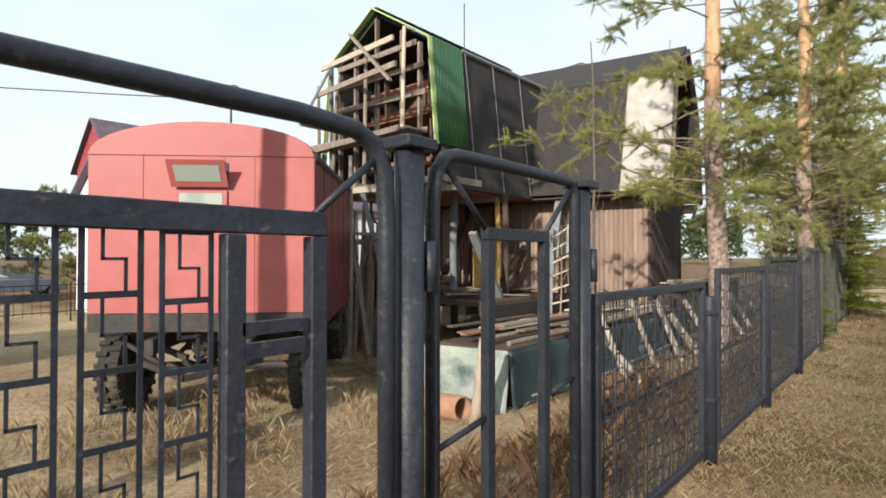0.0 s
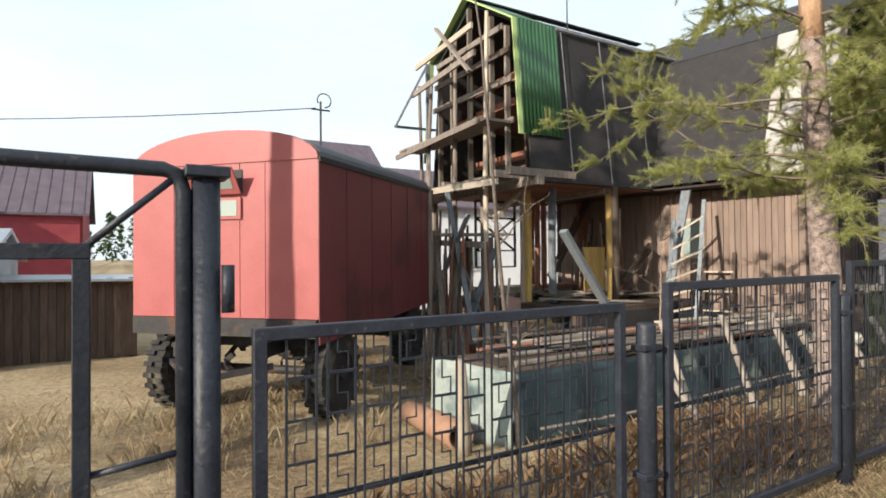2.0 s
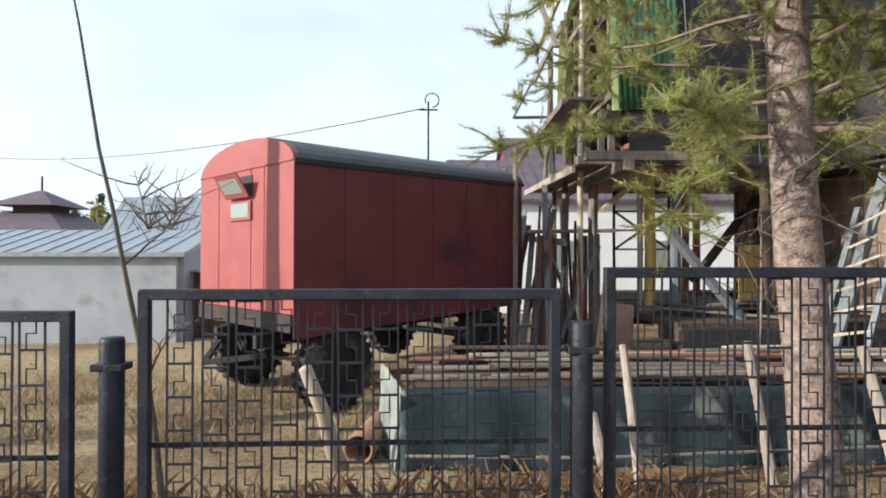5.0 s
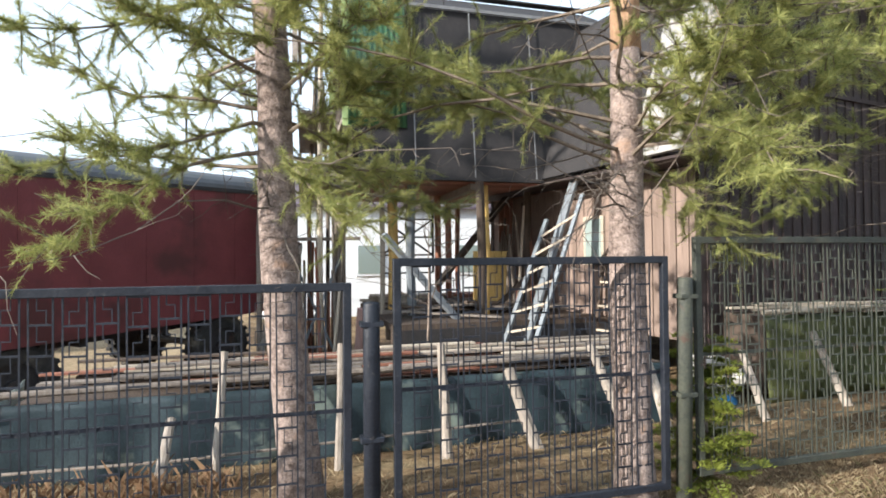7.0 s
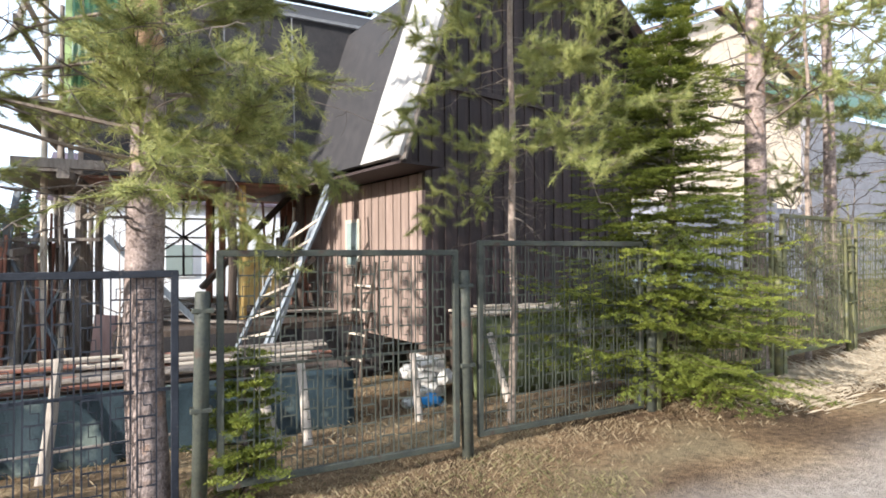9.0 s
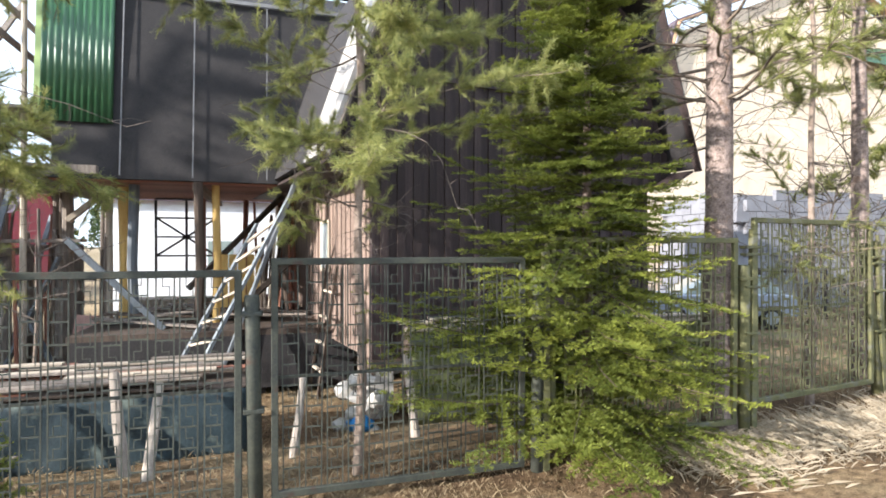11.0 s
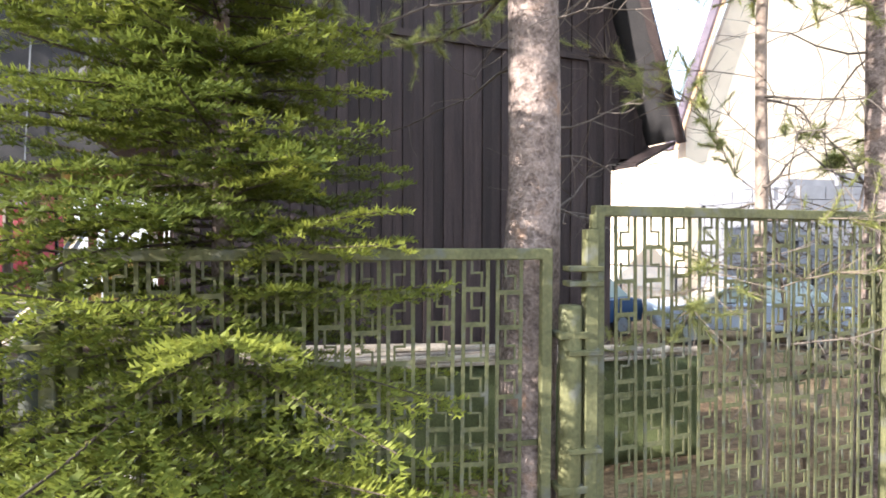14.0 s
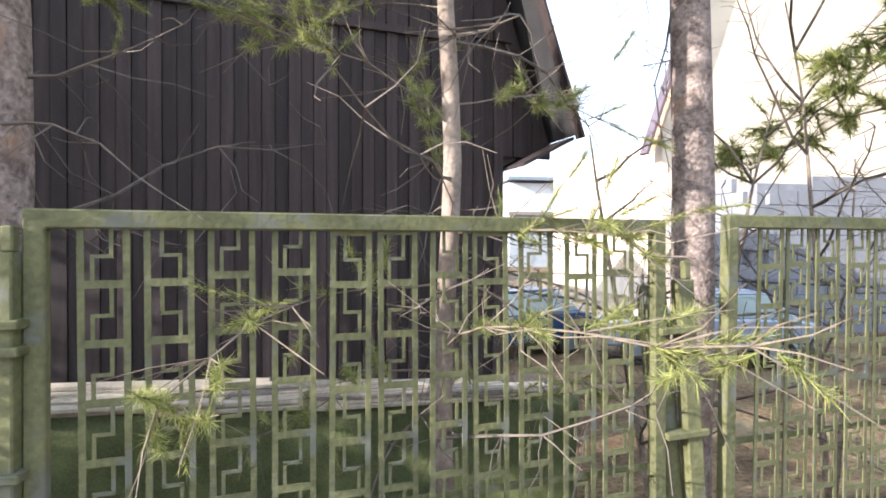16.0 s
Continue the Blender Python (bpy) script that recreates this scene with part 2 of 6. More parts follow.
def ground_material():
    m = bpy.data.materials.new("ground_soil")
    m.use_nodes = True
    nt = m.node_tree
    N, L = nt.nodes, nt.links
    b = N["Principled BSDF"]
    b.inputs["Roughness"].default_value = 0.95
    b.inputs["Specular IOR Level"].default_value = 0.1
    tc = N.new("ShaderNodeTexCoord")
    n1 = N.new("ShaderNodeTexNoise")
    n1.inputs["Scale"].default_value, n1.inputs["Detail"].default_value = 0.9, 8
    n2 = N.new("ShaderNodeTexNoise")
    n2.inputs["Scale"].default_value, n2.inputs["Detail"].default_value = 14.0, 8
    n3 = N.new("ShaderNodeTexNoise")
    n3.inputs["Scale"].default_value, n3.inputs["Detail"].default_value = 70.0, 4
    for n in (n1, n2, n3):
        L.new(tc.outputs["Object"], n.inputs[0])
    r1 = N.new("ShaderNodeValToRGB")
    e = r1.color_ramp.elements
    e[0].position, e[0].color = 0.36, (0.115, 0.08, 0.052, 1)
    e[1].position, e[1].color = 0.66, (0.29, 0.225, 0.14, 1)
    k = e.new(0.5)
    k.color = (0.20, 0.142, 0.088, 1)
    L.new(n1.outputs[0], r1.inputs[0])
    r2 = N.new("ShaderNodeValToRGB")
    r2.color_ramp.elements[0].position, r2.color_ramp.elements[0].color = 0.34, (0.28, 0.25, 0.22, 1)
    r2.color_ramp.elements[1].position, r2.color_ramp.elements[1].color = 0.66, (1.5, 1.42, 1.3, 1)
    add = N.new("ShaderNodeMath")
    add.operation = "MULTIPLY_ADD"
    add.inputs[1].default_value = 0.5
    L.new(n3.outputs[0], add.inputs[0])
    hf = N.new("ShaderNodeMath")
    hf.operation = "MULTIPLY"
    hf.inputs[1].default_value = 0.5
    L.new(n2.outputs[0], hf.inputs[0])
    L.new(hf.outputs[0], add.inputs[2])
    L.new(add.outputs[0], r2.inputs[0])
    mul = N.new("ShaderNodeMix")
    mul.data_type, mul.blend_type = "RGBA", "MULTIPLY"
    mul.inputs[0].default_value = 1.0
    L.new(r1.outputs[0], mul.inputs[6])
    L.new(r2.outputs[0], mul.inputs[7])
    n4 = N.new("ShaderNodeTexNoise")
    n4.inputs["Scale"].default_value, n4.inputs["Detail"].default_value = 0.45, 9
    L.new(tc.outputs["Object"], n4.inputs[0])
    r4 = N.new("ShaderNodeValToRGB")
    r4.color_ramp.elements[0].position, r4.color_ramp.elements[1].position = 0.57, 0.74
    L.new(n4.outputs[0], r4.inputs[0])
    moss = N.new("ShaderNodeMix")
    moss.data_type = "RGBA"
    moss.inputs[7].default_value = (0.15, 0.125, 0.078, 1)
    L.new(r4.outputs[0], moss.inputs[0])
    L.new(mul.outputs[2], moss.inputs[6])
    # yard mask: straw colour, lightened to put sunlight into the ground
    ys = N.new("ShaderNodeAttribute")
    ys.attribute_name = "sunlit_straw"
    yr = N.new("ShaderNodeValToRGB")
    yr.color_ramp.elements[0].position, yr.color_ramp.elements[0].color = 0.33, (0.17, 0.125, 0.075, 1)
    yr.color_ramp.elements[1].position, yr.color_ramp.elements[1].color = 0.66, (0.50, 0.40, 0.25, 1)
    L.new(add.outputs[0], yr.inputs[0])
    sunlit_straw = N.new("ShaderNodeMix")
    sunlit_straw.data_type = "RGBA"
    L.new(ys.outputs["Fac"], sunlit_straw.inputs[0])
    L.new(moss.outputs[2], sunlit_straw.inputs[6])
    L.new(yr.outputs[0], sunlit_straw.inputs[7])
    at = N.new("ShaderNodeAttribute")
    at.attribute_name = "lane"
    lane = N.new("ShaderNodeMix")
    lane.data_type = "RGBA"
    lr = N.new("ShaderNodeValToRGB")
    lr.color_ramp.elements[0].position, lr.color_ramp.elements[0].color = 0.35, (0.21, 0.175, 0.145, 1)
    lr.color_ramp.elements[1].position, lr.color_ramp.elements[1].color = 0.65, (0.36, 0.31, 0.265, 1)
    L.new(add.outputs[0], lr.inputs[0])
    L.new(at.outputs["Fac"], lane.inputs[0])
    L.new(sunlit_straw.outputs[2], lane.inputs[6])
    L.new(lr.outputs[0], lane.inputs[7])
    L.new(lane.outputs[2], b.inputs["Base Color"])
    bp = N.new("ShaderNodeBump")
    bp.inputs["Strength"].default_value, bp.inputs["Distance"].default_value = 0.9, 0.05
    L.new(add.outputs[0], bp.inputs["Height"])
    L.new(bp.outputs[0], b.inputs["Normal"])
    return m


M_GROUND = ground_material()


# ---------------------------------------------------------------- mesh helpers
class Mesh:
    """Gathers vertices and faces of one mesh."""

    def __init__(self):
        self.v, self.f = [], []

    def box(self, c, s, m=None):
        """A box with centre c and full sizes s, turned by the matrix m."""
        k = len(self.v)
        for dx, dy, dz in ((-1, -1, -1), (1, -1, -1), (1, 1, -1), (-1, 1, -1), (-1, -1, 1), (1, -1, 1), (1, 1, 1), (-1, 1, 1)):
            p = Vector((dx * s[0] / 2, dy * s[1] / 2, dz * s[2] / 2))
            if m is not None:
                p = m @ p
            self.v.append((p.x + c[0], p.y + c[1], p.z + c[2]))
        for a in ((0, 3, 2, 1), (4, 5, 6, 7), (0, 1, 5, 4), (1, 2, 6, 5), (2, 3, 7, 6), (3, 0, 4, 7)):
            self.f.append(tuple(k + i for i in a))
        return self

    def beam(self, a, b, w=0.1, d=None, up=(0, 0, 1)):
        """A square timber from a to b."""
        a, b = Vector(a), Vector(b)
        z = (b - a).normalized()
        x = z.cross(Vector(up))
        if x.length < 0.05:
            x = Vector((1, 0, 0))
        x.normalize()
        y = z.cross(x)
        m = Matrix((x, y, z)).transposed()
        return self.box((a + b) / 2, (w, d or w, (b - a).length), m)

    def tube(self, pts, radii, n=8, cap=True, wobble=0.0):
        """A round bar along points."""
        pts = [Vector(p) for p in pts]
        if not hasattr(radii, "__len__"):
            radii = [radii] * len(pts)
        k = len(self.v)
        x = None
        for i, p in enumerate(pts):
            t = (pts[min(i + 1, len(pts) - 1)] - pts[max(i - 1, 0)]).normalized()
            if x is None:
                x = t.cross(Vector((0.31, 0.87, 0.2)))
                if x.length < 0.1:
                    x = t.cross(Vector((1, 0, 0)))
            x = (x - t * x.dot(t)).normalized()
            y = t.cross(x)
            for j in range(n):
                a = 2 * math.pi * j / n
                r = radii[i] * (1 + wobble * random.uniform(-1, 1))
                q = p + x * (r * math.cos(a)) + y * (r * math.sin(a))
                self.v.append((q.x, q.y, q.z))
        for i in range(len(pts) - 1):
            for j in range(n):
                a, b = k + i * n + j, k + i * n + (j + 1) % n
                self.f.append((a, b, b + n, a + n))
        if cap:
            self.f.append(tuple(k + j for j in reversed(range(n))))
            self.f.append(tuple(k + (len(pts) - 1) * n + j for j in range(n)))
        return self

    def prism(self, outline, a, b):
        """An outline of (u, w) pairs as points at a(u, w) and b(u, w)."""
        k, n = len(self.v), len(outline)
        for fn in (a, b):
            for u, w in outline:
                self.v.append(tuple(fn(u, w)))
        self.f.append(tuple(k + i for i in reversed(range(n))))
        self.f.append(tuple(k + n + i for i in range(n)))
        for i in range(n):
            j = (i + 1) % n
            self.f.append((k + i, k + j, k + n + j, k + n + i))
        return self

    def quad(self, a, b, c, d):
        k = len(self.v)
        self.v += [tuple(a), tuple(b), tuple(c), tuple(d)]
        self.f.append((k, k + 1, k + 2, k + 3))
        return self

    def data(self, name, mat, smooth=False, bevel=0.0):
        me = bpy.data.meshes.new(name)
        me.from_pydata(self.v, [], self.f)
        bm = bmesh.new()
        bm.from_mesh(me)
        bmesh.ops.recalc_face_normals(bm, faces=bm.faces) if len(bm.faces) < 20000 else None
        if bevel:
            bmesh.ops.bevel(bm, geom=[e for e in bm.edges if e.is_manifold], offset=bevel, segments=1, affect="EDGES")
        bm.to_mesh(me)
        bm.free()
        me.materials.append(mat)
        if smooth:
            for p in me.polygons:
                p.use_smooth = True
        return me


def part(name, mesh, mat, parent, label="", smooth=False, bevel=0.0, at=None):
    """One mesh object under a thing or a part, given in the world's places."""
    me = mesh if isinstance(mesh, bpy.types.Mesh) else mesh.data(name, mat, smooth, bevel)
    ob = new(name, me)
    if at is not None:
        ob.matrix_basis = at
    if parent is not None:
        ob.parent = parent
        up, o = Matrix(), parent
        while o is not None:
            up, o = o.matrix_parent_inverse @ o.matrix_basis @ up if o.parent else o.matrix_basis @ up, o.parent
        if at is None:
            ob.matrix_parent_inverse = up.inverted()
    if label:
        ob["label"] = label
    return ob


def thing(name, label, category, at=None, group="", kind=""):
    ob = new(name)
    ob.empty_display_size = 0.2
    if at is not None:
        ob.matrix_basis = at
    return tagged(ob, label, category, group, kind)


def solo(name, mesh, mat, label, category, group="", kind="", smooth=False, bevel=0.0):
    return tagged(part(name, mesh, mat, None, "", smooth, bevel), label, category, group, kind)


def smoothstep(a, b, x):
    t = min(1.0, max(0.0, (x - a) / (b - a)))
    return t * t * (3 - 2 * t)


LANE = ((-30, -0.6), (-10, -0.18), (-4, 0.0), (0, 0.03), (5, 0.06), (7, 0.2), (10, 0.33), (12, 0.45), (16, 0.75), (24, 1.3), (60, 3.2))


def along(x):
    for (a, za), (b, zb) in zip(LANE, LANE[1:]):
        if x <= b:
            return za + (zb - za) * max(0.0, (x - a) / (b - a))
    return LANE[-1][1]


def gz(x, y):
    """Height of the ground."""
    z = along(x) + 0.1 * smoothstep(-0.6, -1.8, y)
    yard = -0.48 + 0.12 * smoothstep(6, 14, x)
    z = z + (yard - z) * smoothstep(0.3, 4.0, y)
    z += 0.035 * noise.noise((x * 0.9, y * 0.9, 0)) + 0.015 * noise.noise((x * 3.1, y * 3.1, 4))
    far = smoothstep(40, 120, math.hypot(x, y - 10))
    return z * (1 - far)


# ---------------------------------------------------------------- ground
def build_ground():
    xs = sorted({*np.round(np.arange(-14, 24, 0.22), 3), *np.round(np.linspace(-60, -14, 24), 3), *np.round(np.linspace(24, 70, 24), 3), -1500, -700, -350, -150, 150, 350, 700, 1500})
    ys = sorted({*np.round(np.arange(-7, 9, 0.22), 3), *np.round(np.linspace(9, 60, 34), 3), *np.round(np.linspace(-40, -7, 16), 3), -1500, -600, -200, -90, 100, 200, 600, 1500})
    me = bpy.data.meshes.new("ground")
    vs = [(float(x), float(y), gz(float(x), float(y))) for y in ys for x in xs]
    n = len(xs)
    fs = [(j * n + i, j * n + i + 1, (j + 1) * n + i + 1, (j + 1) * n + i) for j in range(len(ys) - 1) for i in range(n - 1)]
    me.from_pydata(vs, [], fs)
    lane = me.attributes.new("lane", "FLOAT", "POINT")
    sunlit_straw = me.attributes.new("sunlit_straw", "FLOAT", "POINT")
    for i, (x, y, z) in enumerate(vs):
        e = 0.35 * noise.noise((x * 0.7, y * 0.7, 9))
        patch = smoothstep(-0.35, 0.25, noise.noise((x * 0.5, y * 0.5, 21)))
        # paints the sunlit straw-coloured yard left of the timber stack
        sunlit_straw.data[i].value = smoothstep(0.3, -1.2, x) * smoothstep(0.2, 1.2, y) * (0.35 + 0.65 * patch)
        lane.data[i].value = smoothstep(-1.3 + e, -2.0 + e, y) * smoothstep(-7.5 + e, -6.5 + e, y)
    for p in me.polygons:
        p.use_smooth = True
    me.materials.append(M_GROUND)
    tagged(new("ground", me), "brown bare soil with dry grass and a dirt lane", "ground", kind="structure")


build_ground()


def grass(name, label, spots, per, mat, h=(0.08, 0.25), spread=0.25, lean=0.5):
    """Dry blades in tufts."""
    rng = random.Random(7 + len(spots))
    v, f = [], []
    for x, y in spots:
        for _ in range(per):
            a, b = x + rng.gauss(0, spread), y + rng.gauss(0, spread)
            z = gz(a, b) - 0.01
            hh, t = rng.uniform(*h), rng.uniform(0, 6.28)
            lx, ly = rng.uniform(-lean, lean) * hh, rng.uniform(-lean, lean) * hh
            w = 0.0013 + 0.0013 * rng.random()
            k = len(v)
            v += [(a - w * math.cos(t), b - w * math.sin(t), z), (a + w * math.cos(t), b + w * math.sin(t), z), (a + lx * 0.4, b + ly * 0.4, z + hh * 0.6), (a + lx, b + ly, z + hh * 0.95)]
            f += [(k, k + 1, k + 2), (k, k + 2, k + 3)]
    me = bpy.data.meshes.new(name)
    me.from_pydata(v, [], f)
    me.materials.append(mat)
    tagged(new(name, me), label, "grass", kind="stuff")


# ---------------------------------------------------------------- fence
PITCH = 0.142


def strip_mesh(name, rows, mat, flip, h=0.139, ends=0.03, k0=0.62):
    """One stamped strip: side bars, cross rungs and a hooked bar in each cell."""
    m = Mesh()
    w, d = 0.112, 0.005
    total = rows * h
    for sx in (-1, 1):
        m.box((sx * (w / 2 - 0.0085 * k0), 0, total / 2), (0.017 * k0, d, total + ends))
    k = -1 if flip else 1
    for i in range(rows + 1):
        m.box((0, 0, i * h), (w - 0.034 * k0, d, 0.021 * k0))
    for i in range(rows):
        z = i * h
        m.box((-0.016 * k, 0, z + h * 0.725), (0.010 * k0, d * 0.8, h * 0.52))
        m.box((0.004 * k, 0, z + h * 0.47), (0.040 + 0.010 * k0, d * 0.8, 0.010 * k0))
        m.box((0.024 * k, 0, z + h * 0.245), (0.010 * k0, d * 0.8, h * 0.46))
    return m.data(name, mat)


def fence_y(x):
    """The fence line: straight, then bending away from the lane."""
    return 0.0 if x < 9.95 else 0.13 * (x - 9.95)


LANE_FENCE = thing("lane_fence", "long stepped fence of stamped metal panels along the lane", "fence", pose(-2.0, 0, 0))


def fence_panel(x0, x1, top, height, mat, seed, label):
    """One welded frame with its strips."""
    rng = random.Random(seed)
    w, r = x1 - x0, 0.045
    ring = Mesh()
    for y in (-0.02, 0.02):
        for q in (0.0, r):
            ring.v += [(q, y, q), (w - q, y, q), (w - q, y, height - q), (q, y, height - q)]
    for i in range(4):
        j = (i + 1) % 4
        ring.f += [(i, j, 4 + j, 4 + i), (8 + j, 8 + i, 12 + i, 12 + j), (j, i, 8 + i, 8 + j), (4 + i, 4 + j, 12 + j, 12 + i)]
    p = part("fence_panel", ring.data("fence_panel", mat, bevel=0.004), mat, LANE_FENCE, label, at=pose(x0 + 2.0, fence_y(x0) + rng.uniform(-0.015, 0.015), top - height, rng.uniform(-0.7, 0.7), 0, rng.uniform(-0.4, 0.4) + math.degrees(math.atan2(fence_y(x1) - fence_y(x0), x1 - x0))))
    part("brace_bar", Mesh().box((w / 2, 0.026, height * 0.5), (w - 0.06, 0.008, 0.022)).data("brace_bar", mat), mat, p, at=Matrix())
    rows = round((height - 2 * r) / 0.139)
    h = (height - 2 * r + 0.03) / rows
    a, b = (strip_mesh("lattice_strip", rows, mat, f, h, 0.02, 0.9 if mat is M_FENCE_MOSS else 0.5) for f in (False, True))
    n = int((w - 0.11) / PITCH)
    gap = (w - 0.09 - n * PITCH) / 2
    for i in range(n):
        x = 0.045 + gap + PITCH * (i + 0.5)
        part("lattice_strip", b if rng.random() < 0.3 else a, mat, p, at=pose(x, rng.uniform(-0.004, 0.004), r - 0.015 + rng.uniform(-0.02, 0.02), 0, rng.uniform(-0.5, 0.5), 0))
    return p


def fence_post(x, top, mat, label, lean=0.0, r=0.048):
    base = gz(x, fence_y(x))
    h = top - base + 0.25
    p = part("fence_post", Mesh().tube([(0, 0, 0), (0, 0, h - 0.015), (0, 0, h)], [r, r, r * 0.9], 14).data("fence_post", mat, True), mat, LANE_FENCE, label, at=pose(x + 2.0, fence_y(x), base - 0.25, lean * 0.4, lean, 0))
    for z in (h - 0.12, h - 0.75):
        part("clamp", Mesh().box((0, -0.002, z), (0.13, 0.09, 0.03)).data("clamp", mat, bevel=0.004), mat, p, at=Matrix())
    return p


DARK = "dark blue-black painted stamped metal lattice panel"
MID = "grey-green weathered stamped metal lattice panel"
MOSS = "mossy olive green stamped metal lattice panel"
PANELS = (
    (-3.935, -2.2, 1.35, 1.23, M_FENCE_DARK, DARK), (-1.92, -0.175, 1.44, 1.30, M_FENCE_DARK, DARK), (0.02, 1.83, 1.53, 1.40, M_FENCE_DARK, DARK),
    (2.06, 3.83, 1.66, 1.48, M_FENCE_DARK, DARK), (4.05, 5.82, 1.785, 1.55, M_FENCE_MID, MID), (6.0, 7.82, 1.86, 1.58, M_FENCE_MID, MID),
    (8.03, 9.81, 2.012, 1.60, M_FENCE_MOSS, MOSS), (10.0, 11.76, 2.19, 1.62, M_FENCE_MOSS, MOSS), (11.96, 13.75, 2.21, 1.55, M_FENCE_MOSS, MOSS),
    (14.0, 15.8, 2.40, 1.55, M_FENCE_MOSS, MOSS), (16.0, 17.8, 2.55, 1.55, M_FENCE_MOSS, MOSS), (18.0, 19.8, 2.7, 1.55, M_FENCE_MOSS, MOSS), (20.0, 21.8, 2.85, 1.55, M_FENCE_MOSS, MOSS),
)
for i, (a, b, top, h, mat, label) in enumerate(PANELS):
    fence_panel(a, b, top, h, mat, i, label)
POSTS = (
    (-2.04, 1.24, M_FENCE_DARK, 0.0), (-0.08, 1.3, M_FENCE_DARK, 0.0), (1.94, 1.42, M_FENCE_DARK, 0.0), (3.94, 1.52, M_FENCE_MID, 1.0), (5.91, 1.62, M_FENCE_MID, -1.0),
    (7.92, 1.74, M_FENCE_MID, 0.5), (9.895, 1.78, M_FENCE_MOSS, 0.0), (11.88, 1.98, M_FENCE_MOSS, -4.5), (13.9, 2.1, M_FENCE_MOSS, -3.0), (15.9, 2.3, M_FENCE_MOSS, -2.0),
    (17.9, 2.4, M_FENCE_MOSS, 0.0), (19.9, 2.55, M_FENCE_MOSS, 0.0),
)
for x, top, mat, lean in POSTS:
    fence_post(x, top, mat, "round steel fence post with welded clamps", lean)


# hinge stiles welded beside the mossy panels
for x, top, lean in ((9.972, 2.09, 0.0), (7.985, 1.9, 0.0), (11.925, 2.0, -4.0)):
    b = gz(x, fence_y(x))
    h = top - b + 0.1
    st = part("hinge_stile", Mesh().box((0, 0, h / 2), (0.055, 0.05, h)).box((0.012, 0, h + 0.03), (0.025, 0.03, 0.06)).data("hinge_stile", M_FENCE_MOSS, bevel=0.004), M_FENCE_MOSS, LANE_FENCE, at=pose(x + 2.0, fence_y(x) - 0.02, b - 0.1, 0, lean, 0))
    for z in (h - 0.16, h - 0.22, h - 0.5, h - 0.9):
        part("hinge_band", Mesh().box((-0.03, 0, z), (0.15, 0.075, 0.022)).data("hinge_band", M_FENCE_MOSS, bevel=0.003), M_FENCE_MOSS, st, at=Matrix())


# gate: a wide leaf, a wicket with a bent pipe arch, and their posts
def gate():
    m = M_FENCE_DARK
    for x, top, r, label in ((-5.19, 1.84, 0.046, "stout dark steel gate post with a flat cap"), (-4.075, 1.83, 0.043, "dark steel gate post beside the wicket")):
        p = thing("gate_post", label, "gate post", pose(x, 0, gz(x, 0) - 0.2))
        h = top - gz(x, 0) + 0.2
        part("pipe", Mesh().tube([(0, 0, 0), (0, 0, h)], r, 16).data("pipe", m, True), m, p, at=Matrix())
        part("cap", Mesh().box((0, 0, h + 0.02), (0.13, 0.12, 0.035)).data("cap", m, bevel=0.004), m, p, at=Matrix())
        part("hinge", Mesh().tube([(0.06, -0.03, h - 0.42), (0.06, -0.03, h - 0.27)], 0.02, 8).data("hinge", m, True), m, p, at=Matrix())
    # wicket
    g = thing("wicket_gate", "dark open steel wicket gate with a bent pipe arch", "gate", pose(-5.085, 0, -0.04))
    arch = [(0, 0, 0.05), (0, 0, 1.74), (0.015, 0, 1.83), (0.06, 0, 1.885), (0.12, 0, 1.90), (0.5, 0, 1.90), (0.89, 0, 1.895), (0.93, 0, 1.88), (0.945, 0, 1.83), (0.945, 0, 0.05)]
    part("arch", Mesh().tube(arch, 0.024, 12).data("arch", m, True), m, g, at=Matrix())
    inner = Mesh().box((0.4875, 0, 1.645), (0.43, 0.035, 0.045)).box((0.295, 0, 0.835), (0.045, 0.035, 1.575)).box((0.68, 0, 0.835), (0.045, 0.035, 1.575))
    part("inner_frame", inner.data("inner_frame", M_FENCE_DARK, bevel=0.003), m, g, "dark steel inner frame", at=Matrix())
    for a, b in (((0.05, 0, 1.87), (0.295, 0, 1.65)), ((0.92, 0, 1.87), (0.68, 0, 1.65)), ((0.0, 0, 0.95), (0.295, 0, 1.0)), ((0.945, 0, 1.03), (0.68, 0, 1.0))):
        part("brace", Mesh().tube([a, b], 0.011, 8).data("brace", m, True), m, g, at=Matrix())
    # wide leaf
    g = thing("gate_leaf", "dark steel gate leaf with lattice filling and pipe arch", "gate", pose(-5.283, 0, -0.02))
    arch = [(-2.6, 0, 1.90), (-1.6, 0, 1.89), (-0.9, 0, 1.89), (-0.3, 0, 1.90), (-0.12, 0, 1.89), (-0.05, 0, 1.86), (-0.01, 0, 1.78), (0.0, 0, 1.64), (0.0, 0, 0.08)]
    part("arch", Mesh().tube(arch, 0.026, 12).data("arch", m, True), m, g, at=Matrix())
    part("frame_rail", Mesh().box((-1.43, 0, 1.625), (2.41, 0.04, 0.06)).data("frame_rail", m, bevel=0.003), m, g, at=Matrix())
    part("frame_rail", Mesh().box((-1.45, 0, 0.14), (2.4, 0.04, 0.05)).data("frame_rail", m, bevel=0.003), m, g, at=Matrix())
    for x in (-0.248, -0.47, -2.61):
        part("stile", Mesh().box((x, 0, 0.875), (0.048, 0.04, 1.436)).data("stile", m, bevel=0.003), m, g, at=Matrix())
    part("brace", Mesh().tube([(-0.03, 0, 1.83), (-0.25, 0, 1.65)], 0.011, 8).data("brace", m, True), m, g, at=Matrix())
